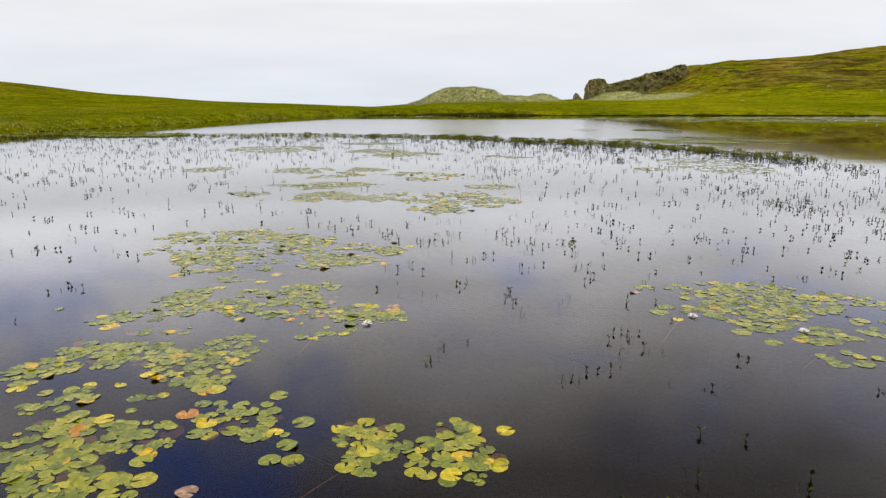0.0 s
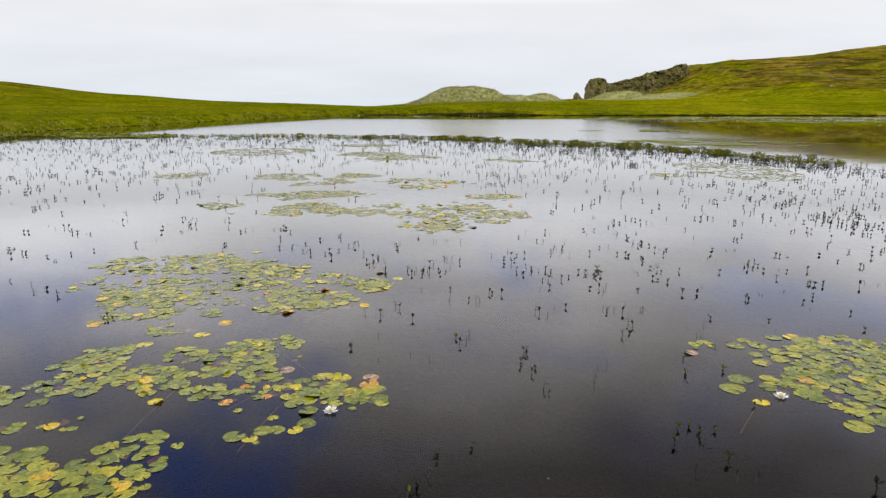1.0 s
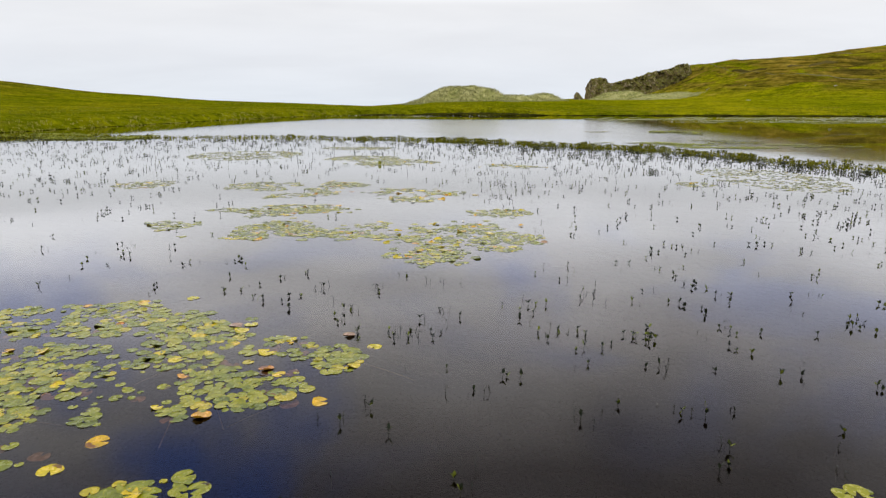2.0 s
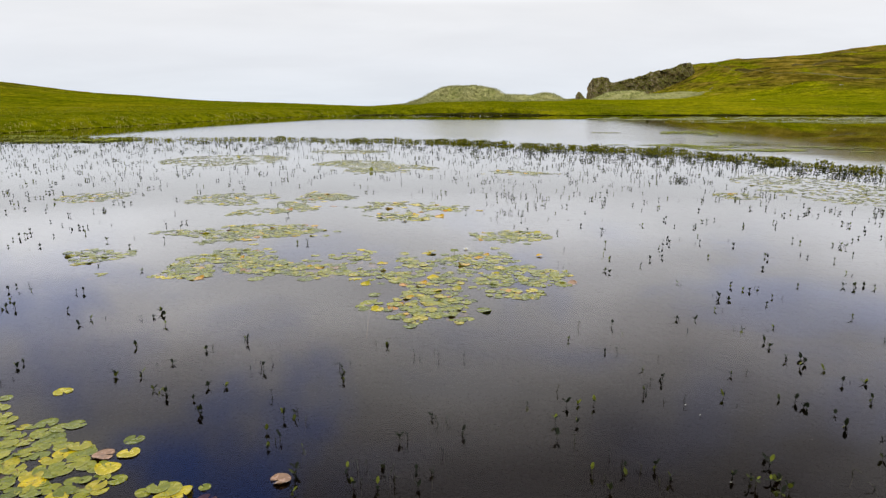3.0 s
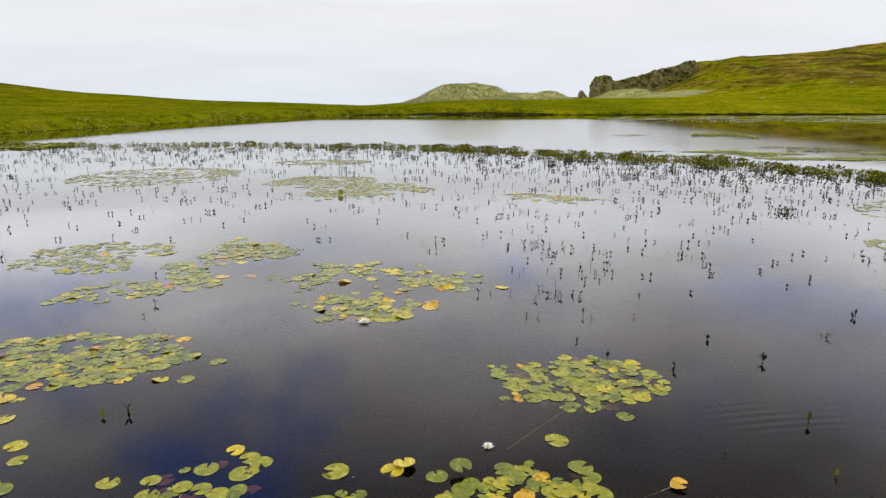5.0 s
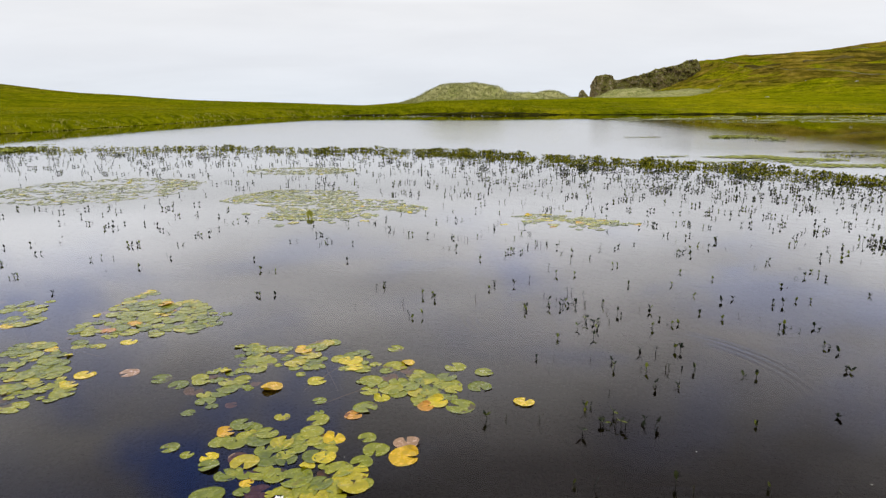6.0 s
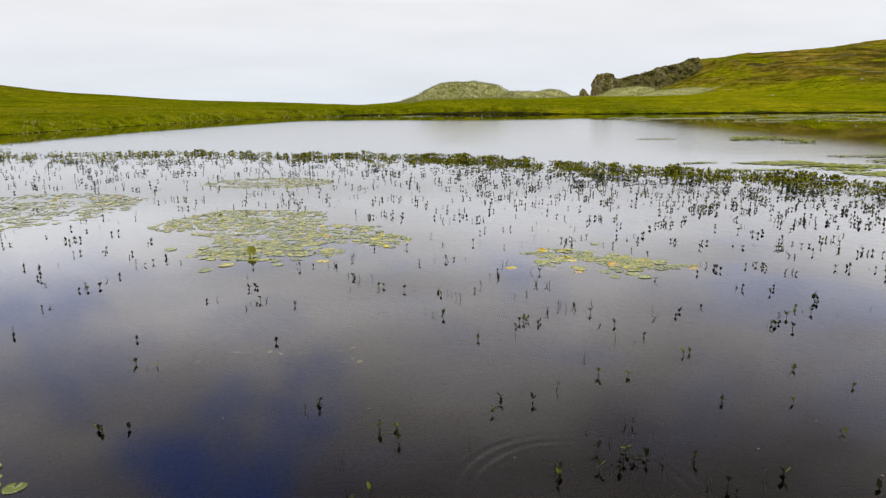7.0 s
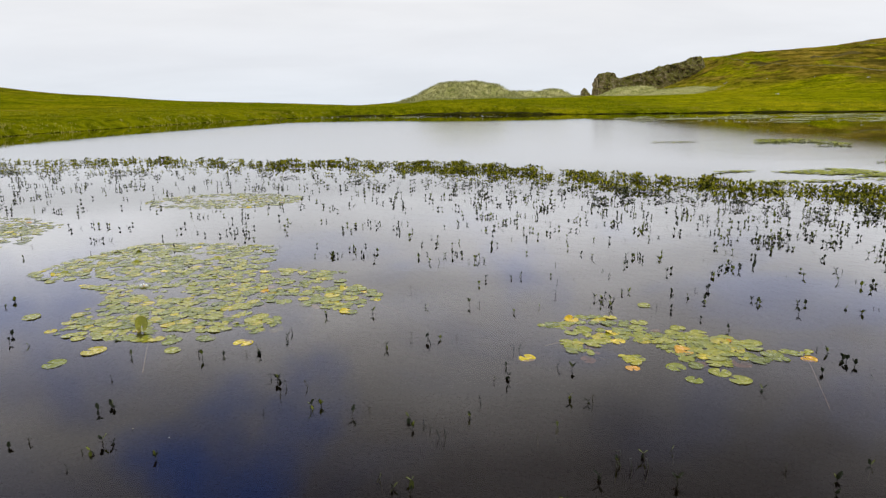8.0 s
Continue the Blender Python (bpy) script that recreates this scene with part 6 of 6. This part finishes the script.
weed_mat(8.6, 17.5, 48.2, 52.0, 3000, 0.10, WEED, "pondweed_mat", "bright green mat of floating pondweed leaves", 101, 0.012, 0.68)
weed_mat(12, 24, 50.4, 52.2, 900, 0.07, BED_LEAF, "pondweed_mat", "thin dark green streak of floating pondweed", 109, 0.03, 0.70)
weed_mat(10, 27, 45.0, 50.0, 6000, 0.10, WEED, "pondweed_mat", "streaky green raft of floating pondweed leaves", 107, 0.012, 0.74)
weed_mat(9, 26, 45.5, 52, 90, 0.05, SPECK, "lily_flower_specks", "tiny white flowers scattered over the pondweed", 112, 0.02, 0.5)
weed_mat(18.2, 23.4, 62.0, 67.6, 1300, 0.11, WEED, "pondweed_mat", "small green raft of floating pondweed", 102, 0.07, 0.50)
weed_mat(13.0, 15.8, 66.2, 67.2, 160, 0.08, BED_LEAF, "pondweed_mat", "thin dark streak of drifting pondweed", 110, 0.02, 0.50)
weed_mat(16.8, 24, 53.2, 54.4, 500, 0.09, PAD_GREEN, "pondweed_mat", "narrow pale raft of floating leaves", 111, 0.02, 0.60)
weed_mat(-42, -21, 53, 61, 7000, 0.10, WEED, "pondweed_mat", "green weed matted against the grassy bank", 108, 0.06, 0.45)
weed_mat(22, 116, 90, 123, 60000, 0.19, FAR_PAD, "far_lily_pads", "distant rafts of lily pads along the far bank", 103, 0.02, 0.72)
weed_mat(-22, 12, 118, 131, 3000, 0.13, FAR_PAD, "far_lily_pads", "distant scattered lily pads under the bank", 104, 0.02, 0.8)
weed_mat(24, 112, 90, 123, 900, 0.14, SPECK, "far_lily_flowers", "tiny white lily flowers far across the pond", 105, 0.06, 0.5)
weed_mat(-20, 12, 120, 131, 60, 0.14, SPECK, "far_lily_flowers", "tiny white lily flowers under the far bank", 106, 0.08, 0.3)
weed_mat(-5, 6, 3, 40, 200, 0.008, SCRAP, "floating_scraps", "tiny pale petals and scraps adrift on the pond", 109, 0.0, 0.35)


def peat_bank(x0, x1, label, tall=0.36, start=120.0):
    """A low undercut bank of bare peat at the water's edge."""
    verts, faces = [], []
    cols, rows = 90, 9
    for i in range(cols):
        x = x0 + (x1 - x0) * i / (cols - 1)
        lo, hi = start, 150.0
        for _ in range(24):
            mid = (lo + hi) / 2
            lo, hi = (mid, hi) if float(from_shore(np.array(x), np.array(mid))) < 0.25 else (lo, mid)
        ends = math.sin(math.pi * i / (cols - 1)) ** 0.4
        top = (tall + 0.55 * tall * float(rough(x, 1.0, 3.0, 61)) + 0.12 * float(rough(x, 1.0, 0.6, 62))) * ends
        for j in range(rows):
            k = j / (rows - 1)
            under = -0.30 * math.sin(k * math.pi) * (0.5 + 0.5 * float(rough(x, 5.0, 2.0, 63)))
            verts.append((x, lo - 0.15 - under - 0.25 * k + 0.22 * noise.noise(Vector((x * 1.3, k * 3, 1))), -0.25 + (top + 0.25) * k + 0.10 * noise.noise(Vector((x * 2.1, k * 2, 4)))))
    for i in range(cols - 1):
        for j in range(rows - 1):
            a = i * rows + j
            faces.append((a, a + rows, a + rows + 1, a + 1))
    return tagged(new("peat_bank", mesh_of("peat_bank", verts, faces, PEAT)), label, "bank", kind="structure")


peat_bank(-7, 21, "broken dark bank of bare peat and turf at the waterline", 0.48)

peat_bank(21.5, 100, "thin dark undercut edge of turf along the far shore", 0.20)
peat_bank(-17, -5.5, "dark undercut edge of turf below the pasture", 0.22, 60.0)


def withered_leaf(x, y, kind, seed):
    """A limp dying lily leaf, curled, awash at the surface."""
    rng = random.Random(seed)
    ob = tagged(new("withered_leaf", PADS_WITHERED[kind][seed % 3]), ("limp yellow-green lily leaf awash on dark water", "pale withered lily leaf curled at the surface", "bleached pinkish lily leaf lying just under water")[kind], "leaf", "withered leaves adrift")
    size = rng.uniform(0.018, 0.036) * (1.15 if kind == 2 else 1.0)
    ob.matrix_basis = pose(x, y, -0.012, rng.gauss(0, 4), rng.gauss(0, 4), rng.uniform(0, 360)) @ Matrix.Diagonal((size * 1.35, size * 0.8, size, 1))
    return ob


PALE_LEAF = pad_material("withered_lily_leaf", ((0.0, (0.13, 0.13, 0.09)), (0.5, (0.22, 0.18, 0.13)), (1.0, (0.10, 0.11, 0.05))), (0.20, 0.13, 0.07), 0.6)
PADS_WITHERED = [[pad_mesh("withered_leaf", mat, 40 + 5 * i + s, 18, 0.12 + 0.1 * s) for s in range(3)] for i, mat in enumerate((PAD_GREEN, PALE_LEAF, PALE_LEAF))]
for number, (x, y, kind) in enumerate(((-2.01, 30.48, 1), (-1.9, 30.47, 0), (-1.68, 30.73, 1), (-1.63, 30.73, 1), (-1.54, 30.73, 0), (-1.42, 30.87, 1), (-1.31, 30.75, 0), (-1.25, 30.88, 1), (-1.13, 30.86, 2), (-1.18, 30.69, 2), (-0.96, 30.7, 1), (-0.89, 30.7, 1), (-0.41, 30.85, 2), (-0.33, 30.78, 1), (-0.37, 30.54, 1), (-0.28, 30.46, 0), (-0.43, 30.45, 1), (0.07, 30.43, 1), (0.15, 30.39, 1), (-0.55, 30.76, 1))):
    withered_leaf(x, y, kind, number)


def raised_leaf(x, y, z, foot, size, mesh, tilt, turn, label):
    """A lily leaf held clear of the water by its long stalk."""
    thing = tagged(new("raised_lily_leaf"), label, "water lily leaf")
    thing.location = (x, y, 0)
    blade = new("blade", mesh)
    blade.parent, blade.matrix_basis = thing, pose(0, 0, z, tilt, 0, turn) @ Matrix.Diagonal((size, size, size, 1))
    pile = Pile()
    stem_shape(pile, (foot[0] - x, foot[1] - y, -0.05), (0, 0, z), (0, 0.01), 0.004, None)
    stalk = new("stalk", pile.mesh("stalk", STALK))
    stalk.parent = thing
    return thing


raised_leaf(-0.06, 20.83, 0.035, (-0.06, 20.85), 0.085, PADS_YELLOW[1], 6, 200, "golden yellow lily leaf held just above the water")
raised_leaf(0.37, 20.73, 0.07, (0.37, 20.71), 0.085, PADS_GREEN[2], 8, 30, "green lily leaf standing on its thin stalk")
raised_leaf(1.95, 20.56, 0.02, (1.44, 20.35), 0.075, PADS_YELLOW[4], -8, 60, "withered orange lily leaf trailing a long pale stalk")

raised_leaf(1.11, 25.65, 0.006, (1.06, 25.75), 0.10, PADS_YELLOW[0], 2, 150, "single golden orange lily leaf afloat on open water")
raised_leaf(-3.61, 14.83, 0.006, (-3.66, 14.93), 0.09, PADS_YELLOW[1], 2, 40, "single golden lily leaf afloat beside dark water")
raised_leaf(-2.41, 13.69, 0.006, (-2.46, 13.79), 0.09, PADS_YELLOW[2], 2, 200, "single yellow lily leaf afloat on dark water")
raised_leaf(-2.60, 13.66, 0.006, (-2.65, 13.76), 0.09, PADS_BROWN[1], 2, 100, "brown withered lily leaf afloat on dark water")
raised_leaf(-1.07, 13.31, 0.006, (-1.12, 13.41), 0.09, PADS_BROWN[2], 2, 300, "reddish brown lily leaf afloat beside bogbean")
